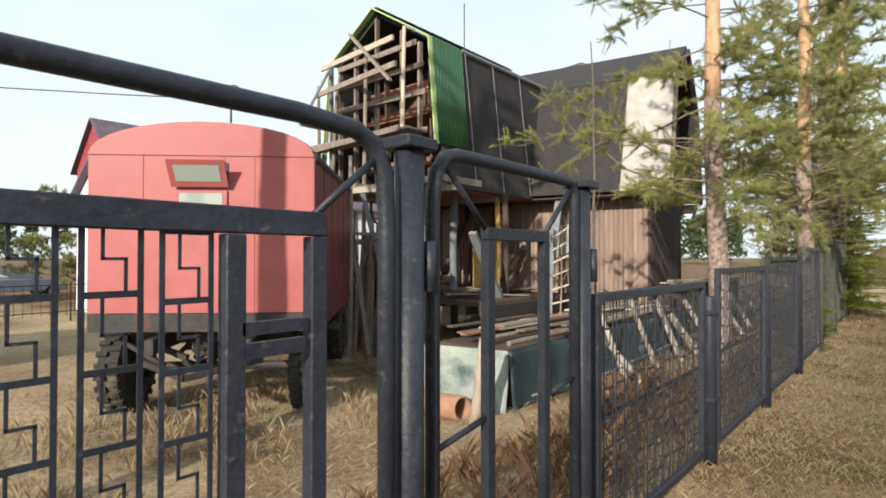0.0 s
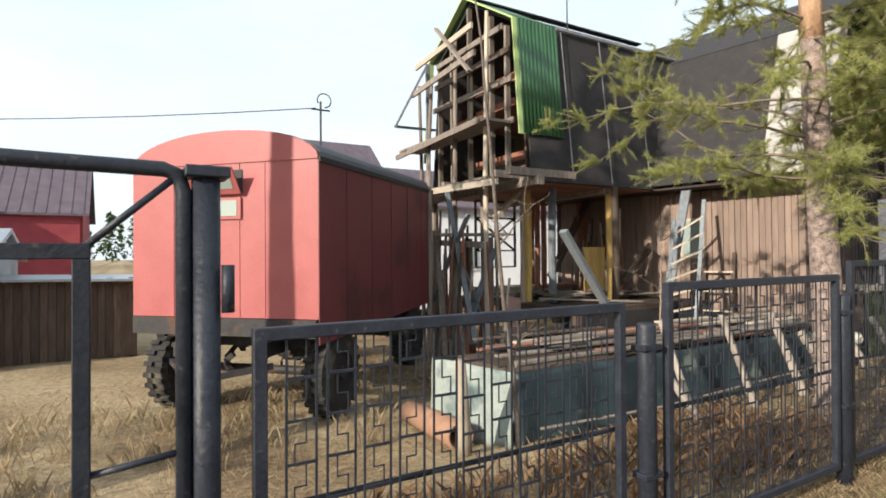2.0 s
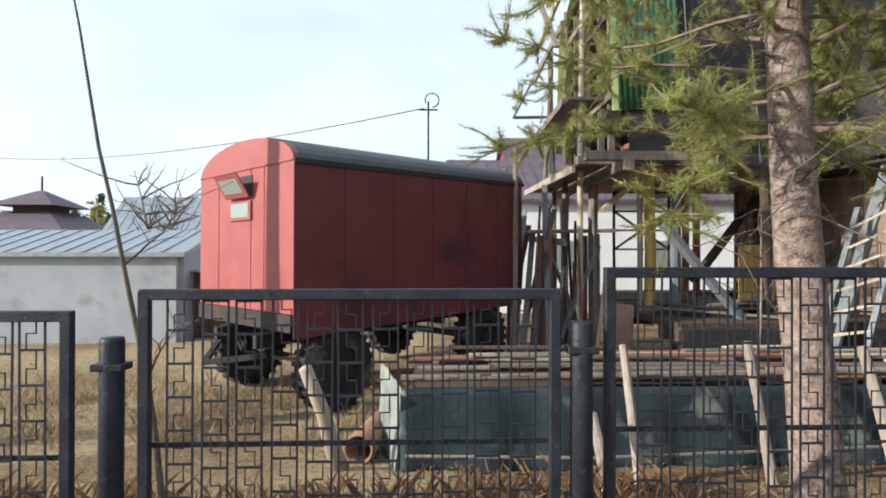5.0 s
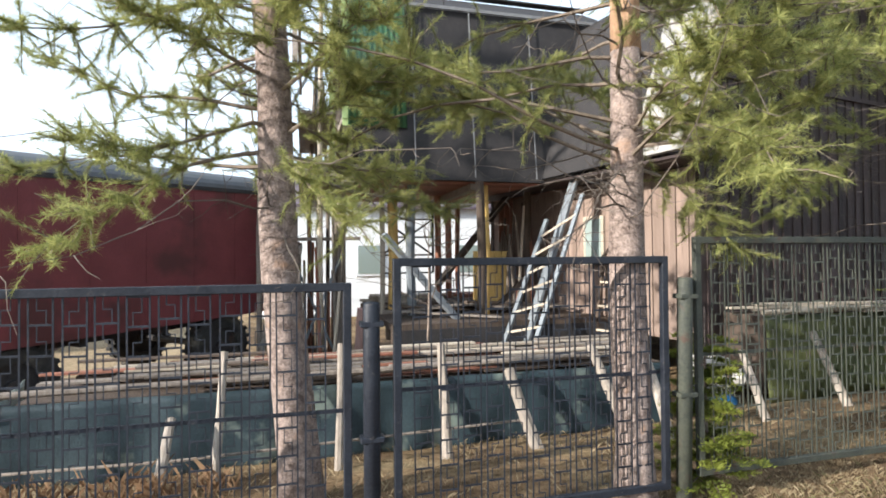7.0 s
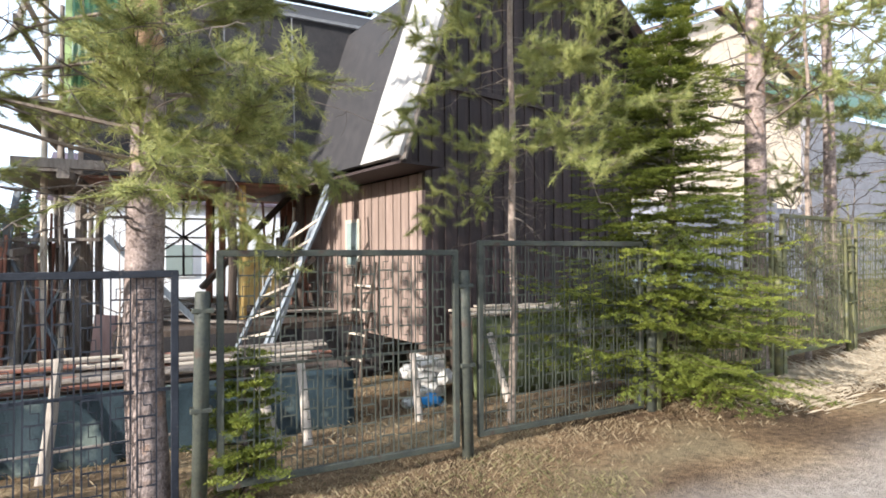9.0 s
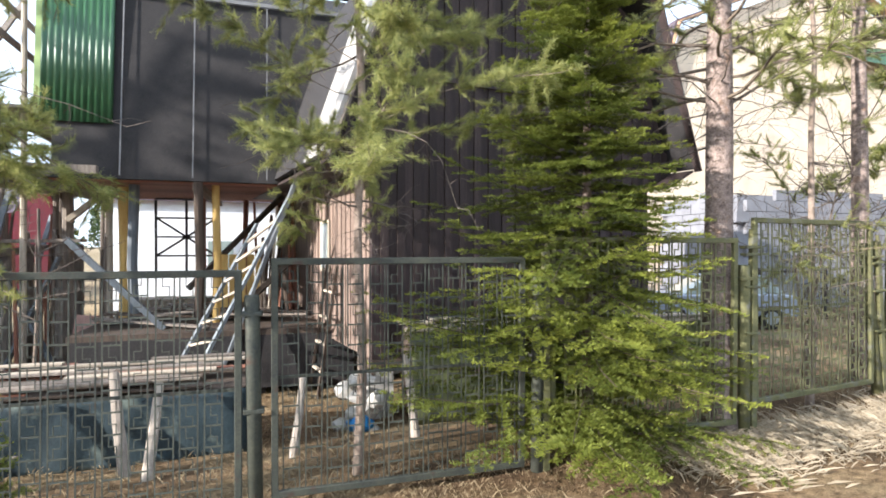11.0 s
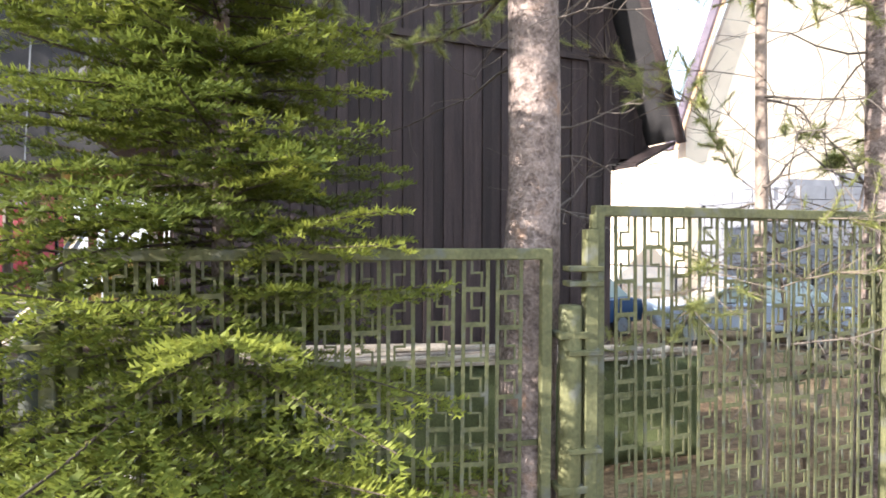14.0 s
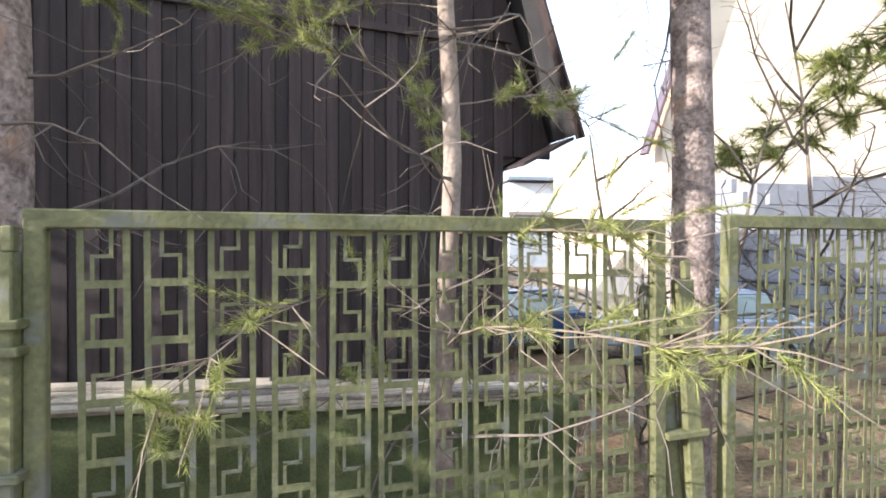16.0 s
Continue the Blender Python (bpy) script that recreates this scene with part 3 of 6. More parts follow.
    part("latch", Mesh().box((-0.37, -0.01, 1.38), (0.17, 0.02, 0.03)).box((-0.37, -0.01, 1.33), (0.16, 0.02, 0.035)).data("latch", m), m, g, at=Matrix())
    st = strip_mesh("lattice_strip", 10, m, False, 0.144)
    for i in range(14):
        part("lattice_strip", st, m, g, at=pose(-0.57 - PITCH * i, 0, 0.155 + (0.02 if i % 3 else 0.0)))


gate()


# ---------------------------------------------------------------- red trailer
def trailer():
    o = Vector((-2.33, 4.395, 0))
    u = Vector((-1.83, 1.846, 0)).normalized()      # along the front, from the near corner
    w = Vector((3.35, 3.33, 0)).normalized()       # along the length, to the rear
    W, Lg = 2.63, 4.75
    z0, z1, rise = 0.86, 2.755, 0.40

    def P(a, b, z):
        q = o + u * a + w * b
        return (q.x, q.y, z + 0.14 * b / Lg)

    t = thing("trailer", "red painted wagon trailer with rounded roof on rubber wheels", "trailer", pose(o.x, o.y, -0.5))
    arc = [(W / 2 + (W / 2) * math.cos(math.pi * k / 16), z1 + rise * math.sin(math.pi * k / 16)) for k in range(17)]
    prof = [(0, z0)] + [(W, z0)] + arc
    part("body", Mesh().prism(prof, lambda a, z: P(a, 0, z), lambda a, z: P(a, Lg, z)), M_RED, t)
    # side sheet carries the side's shade in its darker red
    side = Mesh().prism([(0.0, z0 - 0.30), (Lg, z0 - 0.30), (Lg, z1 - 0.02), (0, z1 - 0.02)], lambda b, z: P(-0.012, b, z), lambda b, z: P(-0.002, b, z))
    part("side_sheet", side, M_RED_DARK, t, "red side sheet darkened for shade, with soot patches")
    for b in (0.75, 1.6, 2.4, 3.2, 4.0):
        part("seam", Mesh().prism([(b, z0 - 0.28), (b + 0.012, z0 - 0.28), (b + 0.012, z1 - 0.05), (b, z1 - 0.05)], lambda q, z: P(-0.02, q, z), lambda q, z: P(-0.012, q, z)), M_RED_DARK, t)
    skin = [(x, z + 0.003) for x, z in arc] + [(W / 2 + (x - W / 2) * 1.004, z + 0.01) for x, z in reversed(arc)]
    roof = Mesh()
    k = len(skin)
    for b in (0.06, Lg + 0.05):
        roof.v += [P(x, b, z) for x, z in skin]
    for i in range(k):
        j = (i + 1) % k
        roof.f.append((i, j, k + j, k + i))
    for i in range(16):
        roof.f += [(i, k - 1 - i, k - 2 - i, i + 1), (k + i, k + i + 1, 2 * k - 2 - i, 2 * k - 1 - i)]
    part("roof", roof, M_TRAILER_ROOF, t, "weathered tin roof skin")
    part("eave_trim", Mesh().prism([(-0.03, z1 - 0.05), (-0.03, z1 + 0.015), (0.0, z1 + 0.015), (0, z1 - 0.05)], lambda a, z: P(a, 0.0, z), lambda a, z: P(a, Lg + 0.05, z)), M_IRON, t)
    front = [(0, z0 - 0.005), (W, z0 - 0.005), (W, z1), (0, z1)]
    part("front_seam", Mesh().prism([(0, z1 - 0.012), (W, z1 - 0.012), (W, z1 + 0.012), (0, z1 + 0.012)], lambda a, z: P(a, -0.016, z), lambda a, z: P(a, 0.0, z)), M_RED, t)
    for a in (0.7, 1.05, 2.0):
        part("front_seam", Mesh().prism([(a, z0), (a + 0.014, z0), (a + 0.014, z1 - 0.012), (a, z1 - 0.012)], lambda q, z: P(q, -0.008, z), lambda q, z: P(q, 0.0, z)), M_RED, t)
    part("sill_board", Mesh().prism([(0.02, z0 - 0.22), (W - 0.02, z0 - 0.22), (W - 0.02, z0 - 0.006), (0.02, z0 - 0.006)], lambda a, z: P(a, -0.03, z), lambda a, z: P(a, 0.06, z)), M_IRON, t)
    # window: a tilted vent pane over a fixed pane
    c = 1.32
    part("fixed_window", Mesh().prism([(c - 0.30, 2.06), (c + 0.30, 2.06), (c + 0.30, 2.32), (c - 0.30, 2.32)], lambda a, z: P(a, -0.03, z), lambda a, z: P(a, 0, z)), M_RED, t)
    part("glass", Mesh().prism([(c - 0.25, 2.10), (c + 0.25, 2.10), (c + 0.25, 2.29), (c - 0.25, 2.29)], lambda a, z: P(a, -0.036, z), lambda a, z: P(a, -0.031, z)), M_GLASS, t)
    k = lambda a, z, e=0.0: P(a, -0.05 - e - 0.18 * (z - 2.36) / 0.3, z)
    part("vent_window", Mesh().prism([(c - 0.33, 2.36), (c + 0.33, 2.36), (c + 0.33, 2.66), (c - 0.33, 2.66)], lambda a, z: k(a, z, 0.02), lambda a, z: k(a, z)), M_RED, t)
    part("glass", Mesh().prism([(c - 0.26, 2.42), (c + 0.26, 2.42), (c + 0.26, 2.6), (c - 0.26, 2.6)], lambda a, z: k(a, z, 0.026), lambda a, z: k(a, z, 0.021)), M_GLASS, t)
    part("window_reveal", Mesh().prism([(c - 0.31, 2.38), (c + 0.31, 2.38), (c + 0.31, 2.66), (c - 0.31, 2.66)], lambda a, z: P(a, -0.012, z), lambda a, z: P(a, 0.0, z)), M_IRON, t)
    # chassis
    for a in (0.75, W - 0.75):
        part("chassis_beam", Mesh().prism([(a - 0.05, 0.38), (a + 0.05, 0.38), (a + 0.05, 0.56), (a - 0.05, 0.56)], lambda q, z: P(q, -0.1, z), lambda q, z: P(q, Lg - 0.2, z)), M_IRON, t)
    for b in (0.55, 1.6, 2.8, 3.8):
        part("cross_member", Mesh().prism([(b - 0.05, 0.42), (b + 0.05, 0.42), (b + 0.05, 0.58), (b - 0.05, 0.58)], lambda q, z: P(0.15, q, z), lambda q, z: P(W - 0.15, q, z)), M_IRON, t)
    part("drawbar", Mesh().beam(P(0.6, 0, 0.30), P(W / 2, -0.5, 0.2), 0.07).beam(P(W - 0.6, 0, 0.30), P(W / 2, -0.5, 0.2), 0.07), M_IRON, t)
    rnd = random.Random(3)
    for q in range(10):
        a, b = rnd.uniform(0.5, W - 0.5), rnd.uniform(0.0, 1.2)
        part("undercarriage_rod", Mesh().beam(P(a, b, rnd.uniform(0.1, 0.4)), P(a + rnd.uniform(-0.5, 0.5), b + rnd.uniform(-0.2, 0.4), rnd.uniform(0.1, 0.5)), rnd.uniform(0.03, 0.08)), M_IRON, t)
    # wheels
    for b in (0.75, Lg - 0.95):
        part("axle", Mesh().tube([P(0.2, b, 0.07), P(W - 0.2, b, 0.07)], 0.06, 10), M_IRON, t)
        for a in (0.2, W - 0.12):
            c0 = Vector(P(a, b, 0.07))
            tyre, lugs = Mesh(), Mesh()
            n, R = 32, 0.54
            rings = [(-0.15, 0.30), (-0.16, 0.47), (-0.12, R), (0.12, R), (0.16, 0.47), (0.15, 0.30)]
            for i in range(n):
                th = 2 * math.pi * i / n
                for s, r in rings:
                    q = c0 + u * s + w * (r * math.cos(th)) + Vector((0, 0, r * math.sin(th)))
                    tyre.v.append(tuple(q))
            for i in range(n):
                for j in range(5):
                    p0, p1 = i * 6 + j, ((i + 1) % n) * 6 + j
                    tyre.f.append((p0, p1, p1 + 1, p0 + 1))
                tyre.f.append((i * 6 + 5, ((i + 1) % n) * 6 + 5, ((i + 1) % n) * 6, i * 6))
            for i in range(24):
                th = 2 * math.pi * i / 24
                rad = w * math.cos(th) + Vector((0, 0, math.sin(th)))
                tan = w * -math.sin(th) + Vector((0, 0, math.cos(th)))
                for s in (-0.075, 0.075):
                    q = c0 + u * s + rad * R + tan * (0.035 if s > 0 else -0.035)
                    lugs.box(q, (0.13, 0.06, 0.07), Matrix((u, tan, rad)).transposed())
            wh = part("wheel", Mesh().tube([c0 - u * 0.08, c0 + u * 0.08], 0.30, 20), M_IRON, t, "rusty dark wheel")
            part("tyre", tyre, M_RUBBER, wh, "worn lugged rubber tyre")
            tagged(part("tread", lugs, M_RUBBER, wh, "row of rubber tread lugs"), kind="stuff")
            part("hub", Mesh().tube([c0 - u * 0.17, c0 + u * 0.17], 0.09, 12), M_IRON, wh)


trailer()


# ---------------------------------------------------------------- unfinished gambrel house
HX, HX1 = 2.45, 7.25
PLAT = 0.58      # top of the plank platform under the house
PROF = ((6.47, 3.05), (6.61, 4.0), (6.82, 6.28), (8.56, 7.34), (10.1, 6.36), (10.4, 4.0), (10.5, 3.05))


def house_frame():
    t = thing("unfinished_house", "unfinished gambrel house on posts, green tin edge and dark felt", "house", pose(HX, 8.5, -0.5))
    # roof planes
    def plane(name, p, q, x0, x1, th, mat, label=""):
        (ya, za), (yb, zb) = p, q
        n = Vector((0, zb - za, ya - yb)).normalized() * th
        return part(name, Mesh().prism([(0, 0), (1, 0), (1, 1), (0, 1)], lambda i, j: ((x0, x1)[i], (ya, yb)[j], (za, zb)[j]), lambda i, j: ((x0, x1)[i], (ya, yb)[j] + n.y, (za, zb)[j] + n.z)), mat, t, label)
    plane("lower_slope", PROF[0], PROF[2], HX + 0.15, HX1 + 0.9, 0.05, M_FELT, "black roofing felt lower slope")
    plane("upper_slope", PROF[2], PROF[3], HX + 0.1, HX1 + 0.9, 0.05, M_FELT, "black felt upper slope")
    plane("upper_slope", PROF[3], PROF[4], HX + 0.1, HX1 + 0.9, 0.05, M_FELT)
    plane("lower_slope", PROF[4], PROF[6], HX + 0.15, HX1 + 0.9, 0.05, M_FELT)
    # green corrugated sheet on the near slopes
    def corrugated(p, q, x0, x1, off, mat, name):
        (ya, za), (yb, zb) = p, q
        n = Vector((0, za - zb, yb - ya)).normalized()
        if n.z < 0:
            n = -n
        m = Mesh()
        c = int((x1 - x0) / 0.022)
        for i in range(c + 1):
            x = x0 + (x1 - x0) * i / c
            h = off + 0.014 * math.sin(i * math.pi / 2.2)
            for (y, z) in ((ya, za), (yb, zb)):
                m.v += [(x, y + n.y * h, z + n.z * h)]
        for i in range(c):
            m.f.append((2 * i, 2 * i + 2, 2 * i + 3, 2 * i + 1))
        ob = part(name, m, mat, t, "green corrugated tin sheet", smooth=True)
        s = ob.modifiers.new("thick", "SOLIDIFY")
        s.thickness = 0.003
    # the normals of the near slopes look to the lane
    corrugated((6.60, 3.96), (6.80, 6.28), HX - 0.02, HX + 1.02, 0.075, M_GREEN_TIN, "tin_sheet")
    corrugated((6.80, 6.30), (8.56, 7.37), HX - 0.02, HX + 1.02, 0.03, M_GREEN_TIN, "tin_sheet")
    corrugated((8.56, 7.37), (10.12, 6.38), HX - 0.02, HX + 1.02, 0.03, M_GREEN_TIN, "tin_sheet")
    # pale green bargeboards
    for p, q in (((6.56, 3.96), (6.76, 6.30)), ((6.76, 6.30), (8.56, 7.42)), ((8.56, 7.42), (10.16, 6.42)), ((10.16, 6.42), (10.46, 3.96))):
        part("bargeboard", Mesh().beam((HX - 0.04, *p), (HX - 0.04, *q), 0.03, 0.15, (1, 0, 0)), M_GREEN_TRIM, t, "pale green bargeboard")
    part("ridge_cap", Mesh().beam((HX - 0.05, 8.56, 7.43), (HX1 + 0.9, 8.56, 7.43), 0.2, 0.03), M_FELT, t)
    part("kink_flashing", Mesh().beam((HX + 1.05, 6.76, 6.30), (HX1 + 0.9, 6.76, 6.30), 0.05, 0.06), M_FELT_EDGE, t)
    for x in (3.6, 4.7, 5.9):
        part("felt_batten", Mesh().beam((x, 6.40, 3.1), (x, 6.745, 6.25), 0.02, 0.012), M_FELT_EDGE, t, "pale vertical batten")
    # inner floor, ceilings and walls
    part("upper_floor", Mesh().box(((HX + HX1) / 2, 8.5, 3.12), (HX1 - HX + 0.2, 3.9, 0.14)), M_WOOD_DARK, t)
    part("mid_floor", Mesh().box(((HX + HX1) / 2 + 0.3, 8.5, 4.9), (HX1 - HX - 0.5, 3.3, 0.10)), M_WOOD_RED, t)
    part("back_partition", Mesh().prism([(y, z) for y, z in PROF], lambda y, z: (HX + 2.6, 8.5 + (y - 8.5) * 0.97, 3.2 + (z - 3.2) * 0.97), lambda y, z: (HX + 2.68, 8.5 + (y - 8.5) * 0.97, 3.2 + (z - 3.2) * 0.97)), M_WOOD_DARK, t)
    # gable framing
    rng = random.Random(11)
    for y, z in ((7.15, 6.3), (7.7, 6.7), (8.55, 7.2), (9.3, 6.7), (9.9, 6.3)):
        part("stud", Mesh().beam((HX + 0.06, y, 3.2), (HX + 0.06, y, z), 0.11, 0.06), M_WOOD_GREY, t)
    for z, y0, y1 in ((4.3, 6.85, 10.2), (5.15, 6.9, 10.1), (5.75, 6.95, 10.0), (6.3, 7.2, 9.9)):
        part("girt", Mesh().beam((HX - 0.02 + rng.uniform(-0.03, 0.03), y0, z), (HX - 0.02, y1, z + rng.uniform(-0.08, 0.08)), 0.05, 0.12), (M_WOOD_GREY, M_WOOD_GREY, M_WOOD_DARK)[rng.randrange(3)], t)
    for y in (7.4, 8.9):
        part("inner_board", Mesh().beam((HX + 0.8, y, 3.2), (HX + 0.8, y + 0.1, 6.2), 0.14, 0.05), M_WOOD_DARK, t)
    for z in (3.9, 5.2, 5.8):
        part("inner_board", Mesh().beam((HX + 1.2, 6.9, z), (HX + 1.2, 10.0, z), 0.05, 0.2), M_WOOD_RED, t)
    # beams under the floor
    for z, x in ((3.0, HX - 0.05), (3.0, HX + 2.3), (3.0, HX1 - 0.1)):
        part("floor_beam", Mesh().beam((x, 6.0 if x < HX else 6.62, z), (x, 10.6, z), 0.16, 0.18), M_WOOD_GREY, t)
    for y, xe in ((6.15, HX + 0.9), (6.6, HX + 1.2), (8.5, HX1), (10.3, HX1)):
        part("floor_beam", Mesh().beam((HX - 0.7, y, 3.14), (xe, y, 3.14), 0.14, 0.14), M_WOOD_GREY, t)
    # ground floor posts
    for x, y, r, mat in ((2.42, 7.88, 0.09, M_WOOD_GREY), (2.5, 10.2, 0.08, M_WOOD_GREY), (3.38, 7.65, 0.10, M_WOOD_YELLOW), (3.16, 7.55, 0.05, M_WOOD_PALE), (3.66, 7.12, 0.085, M_WOOD_BLUE), (4.78, 6.43, 0.075, M_WOOD_DARK), (5.02, 6.84, 0.065, M_WOOD_YELLOW), (4.58, 8.74, 0.07, M_WOOD_RED), (4.84, 8.8, 0.07, M_WOOD_RED), (6.28, 7.7, 0.08, M_WOOD_DARK), (6.6, 9.9, 0.085, M_WOOD_DARK), (6.95, 6.5, 0.085, M_WOOD_DARK), (5.4, 9.9, 0.06, M_WOOD_RED)):
        z0 = gz(x, y) - 0.05 if x < 3.05 else PLAT - 0.06
        part("post", Mesh().tube([(x, y, z0), (x + rng.uniform(-0.04, 0.04), y, 1.6), (x, y, 3.03)], r, 10, wobble=0.05), mat, t)
    for a, b, mat in (((2.95, 6.03, 2.05), (4.28, 6.25, PLAT), M_WOOD_BLUE), ((4.4, 8.05, 1.1), (6.2, 8.62, 3.03), M_WOOD_DARK), ((5.22, 7.14, PLAT), (6.35, 6.83, 1.7), M_WOOD_DARK), ((2.5, 7.6, 2.4), (3.2, 7.6, 3.03), M_WOOD_PALE)):
        part("diagonal_brace", Mesh().beam(a, b, 0.17, 0.09), mat, t)
    # reddish boards on the underside of the upper floor
    for i in range(13):
        part("soffit_board", Mesh().box(((HX + HX1) / 2 + 0.1, 6.7 + 0.29 * i, 3.035), (HX1 - HX, 0.27, 0.022)), M_WOOD_RED, t, "reddish floor board seen from below")
    # platform
    part("platform", Mesh().box((5.2, 8.0, PLAT - 0.06), (4.3, 4.6, 0.12)), M_WOOD_DARK, t, "grey plank platform")
    for y in (5.87, 6.4, 8.3, 10.2):
        part("platform_beam", Mesh().beam((3.05, y, PLAT - 0.22), (HX1 + 0.1, y, PLAT - 0.22), 0.2, 0.2), M_WOOD_DARK, t)
    for x in (3.3, 4.5, 5.7, 7.0):
        part("footing", Mesh().box((x, 6.0, -0.15), (0.4, 0.4, 0.82)), M_IRON, t)
    # black sheet put in for the shade below the platform
    part("shade_sheet", Mesh().box((5.2, 5.72, 0.06), (4.25, 0.05, 0.86)), M_FELT, t, "black sheet filling in the shade under the platform")
    # yellow board stack and reddish boards inside
    for i in range(5):
        part("yellow_board", Mesh().box((5.1 + 0.16 * i, 7.6 + 0.02 * i, PLAT + 0.6), (0.14, 0.03, 1.2)), M_WOOD_YELLOW, t)
    for i in range(8):
        part("reddish_board", Mesh().box((6.15 + 0.13 * i, 8.9, PLAT + 1.2 + 0.03 * (i % 3)), (0.12, 0.025, 2.3)), M_WOOD_RED, t)
    # lattice frame at the rear
    m = Mesh()
    x0, x1, y, z0, z1 = 3.5, 4.75, 9.86, 1.3, 3.0
    for x in np.linspace(x0, x1, 3):
        m.beam((x, y, z0), (x, y, z1), 0.05)
    for z in np.linspace(z0, z1, 5):
        m.beam((x0, y, z), (x1, y, z), 0.04)
    m.beam((x0, y, 1.72), (x1, y, 2.58), 0.045).beam((x0, y, 2.58), (x1, y, 1.72), 0.045)
    part("lattice_frame", m, M_IRON, t, "open metal lattice frame")


house_frame()


def scaffold():
    """Rough scaffold of poles before the open gable."""
    t = thing("scaffold", "rough scaffold of weathered poles and boards before the gable", "scaffold", pose(1.6, 8.0, -0.48))
    rng = random.Random(5)
    for x, y, z1, mat in ((1.96, 7.16, 6.5, M_WOOD_PALE), (1.97, 8.43, 6.4, M_WOOD_GREY), (1.9, 9.4, 5.6, M_WOOD_GREY), (2.28, 10.42, 5.9, M_WOOD_GREY), (0.9, 7.6, 3.6, M_WOOD_GREY), (1.0, 9.0, 3.4, M_WOOD_GREY)):
        part("pole", Mesh().tube([(x, y, gz(x, y) - 0.05), (x + rng.uniform(-0.08, 0.08), y + rng.uniform(-0.08, 0.08), z1 / 2), (x + rng.uniform(-0.1, 0.1), y, z1)], [0.055, 0.05, 0.04], 8, wobble=0.06), mat, t)
    for z, y0, y1, mat in ((3.0, 6.3, 10.8, M_WOOD_PALE), (4.15, 6.9, 10.7, M_WOOD_GREY), (5.5, 7.0, 9.8, M_WOOD_GREY), (6.1, 7.1, 9.6, M_WOOD_PALE), (1.9, 6.8, 10.4, M_WOOD_GREY)):
        part("ledger", Mesh().beam((1.62, y0, z + rng.uniform(-0.1, 0.1)), (1.68, y1, z + rng.uniform(-0.1, 0.1)), 0.05, 0.12), mat, t)
    for z in (3.08, 4.2):
        part("walkway", Mesh().box((1.95, 8.6, z), (0.6, 3.8, 0.05)), M_WOOD_GREY, t)
    for a, b, mat in (((1.55, 7.1, 5.2), (1.55, 8.4, 6.5), M_WOOD_GREY), ((2.03, 9.69, 6.19), (1.23, 9.79, 4.64), M_WOOD_BLUE), ((1.23, 9.79, 4.64), (2.5, 10.15, 4.76), M_WOOD_BLUE), ((2.03, 9.66, 3.0), (2.03, 9.66, 6.2), M_WOOD_BLUE), ((1.3, 6.6, 0.0), (1.5, 7.9, 2.9), M_WOOD_BLUE), ((1.2, 8.6, 0.0), (1.5, 7.1, 2.4), M_WOOD_BLUE), ((1.1, 8.8, -0.3), (1.5, 9.9, 2.6), M_WOOD_BLUE), ((1.1, 10.1, -0.3), (1.4, 8.9, 2.2), M_WOOD_GREY), ((0.9, 7.0, -0.4), (1.3, 8.0, 2.0), M_WOOD_GREY)):
        part("diagonal_brace", Mesh().beam(a, b, 0.10, 0.045), mat, t)


scaffold()


# loose poles leaning together under the house
def leaning_poles():
    rng = random.Random(21)
    for i in range(58):
        x, y = rng.uniform(5.7, 7.0), rng.uniform(7.3, 8.8)
        if i > 33:
            x, y = rng.uniform(1.2, 2.3), rng.uniform(6.9, 8.8)
        z = gz(x, y) if x < 2.3 else PLAT
        h = rng.uniform(1.2, 2.35) if x > 2.3 else rng.uniform(1.6, 3.1)
        m = Mesh().tube([(x, y, z - 0.02), (x + rng.uniform(-0.1, 0.25), y + rng.uniform(-0.2, 0.3), z + h)], [0.035, 0.025], 7, wobble=0.08)
        solo("leaning_pole", m, rng.choice((M_WOOD_GREY, M_WOOD_GREY, M_WOOD_PALE, M_WOOD_DARK, M_WOOD_DARK, M_WOOD_RED)), "weathered wooden pole leaning under the unfinished house", "pole", "poles leaning under the house")


leaning_poles()


def trestle():
    """Stout crossed trestle with a plank on top, before the open gable."""
    t = thing("trestle", "grey wooden trestle with crossed braces before the open gable", "trestle", pose(1.95, 7.8, gz(1.95, 7.8)))
    for x, y in ((1.51, 7.68), (2.36, 7.66), (1.55, 8.5), (2.38, 8.5)):
        part("leg", Mesh().tube([(x, y, gz(x, y) - 0.05), (x + 0.02, y, 1.98)], [0.105, 0.09], 10, wobble=0.05), M_WOOD_GREY, t)
    for a, b in (((1.48, 7.55, 1.7), (2.35, 7.55, -0.35)), ((2.4, 7.5, 1.75), (1.5, 7.5, -0.35))):
        part("brace", Mesh().beam(a, b, 0.19, 0.045), M_WOOD_BLUE, t, bevel=0.006)
    part("plank", Mesh().beam((1.15, 7.75, 2.02), (2.75, 7.6, 2.04), 0.28, 0.06), M_WOOD_GREY, t, "grey weathered plank", bevel=0.006)


def lumber_stack(x, y, n, mat, label):
    rng = random.Random(int(x * 10))
    t = thing("lumber_stack", label, "lumber", pose(x, y, PLAT))
    for i in range(n):
        for j in range(4):
            L = rng.uniform(1.5, 2.1)
            part("board", Mesh().box((x + rng.uniform(-0.12, 0.12), y + (j - 1.5) * 0.19, PLAT + 0.025 + i * 0.052), (L, 0.17, 0.046), Matrix.Rotation(rng.uniform(-0.03, 0.03), 3, "Z")), mat, t)


trestle()
lumber_stack(4.1, 9.2, 5, M_WOOD_PALE, "stack of pale sawn boards under the unfinished house")
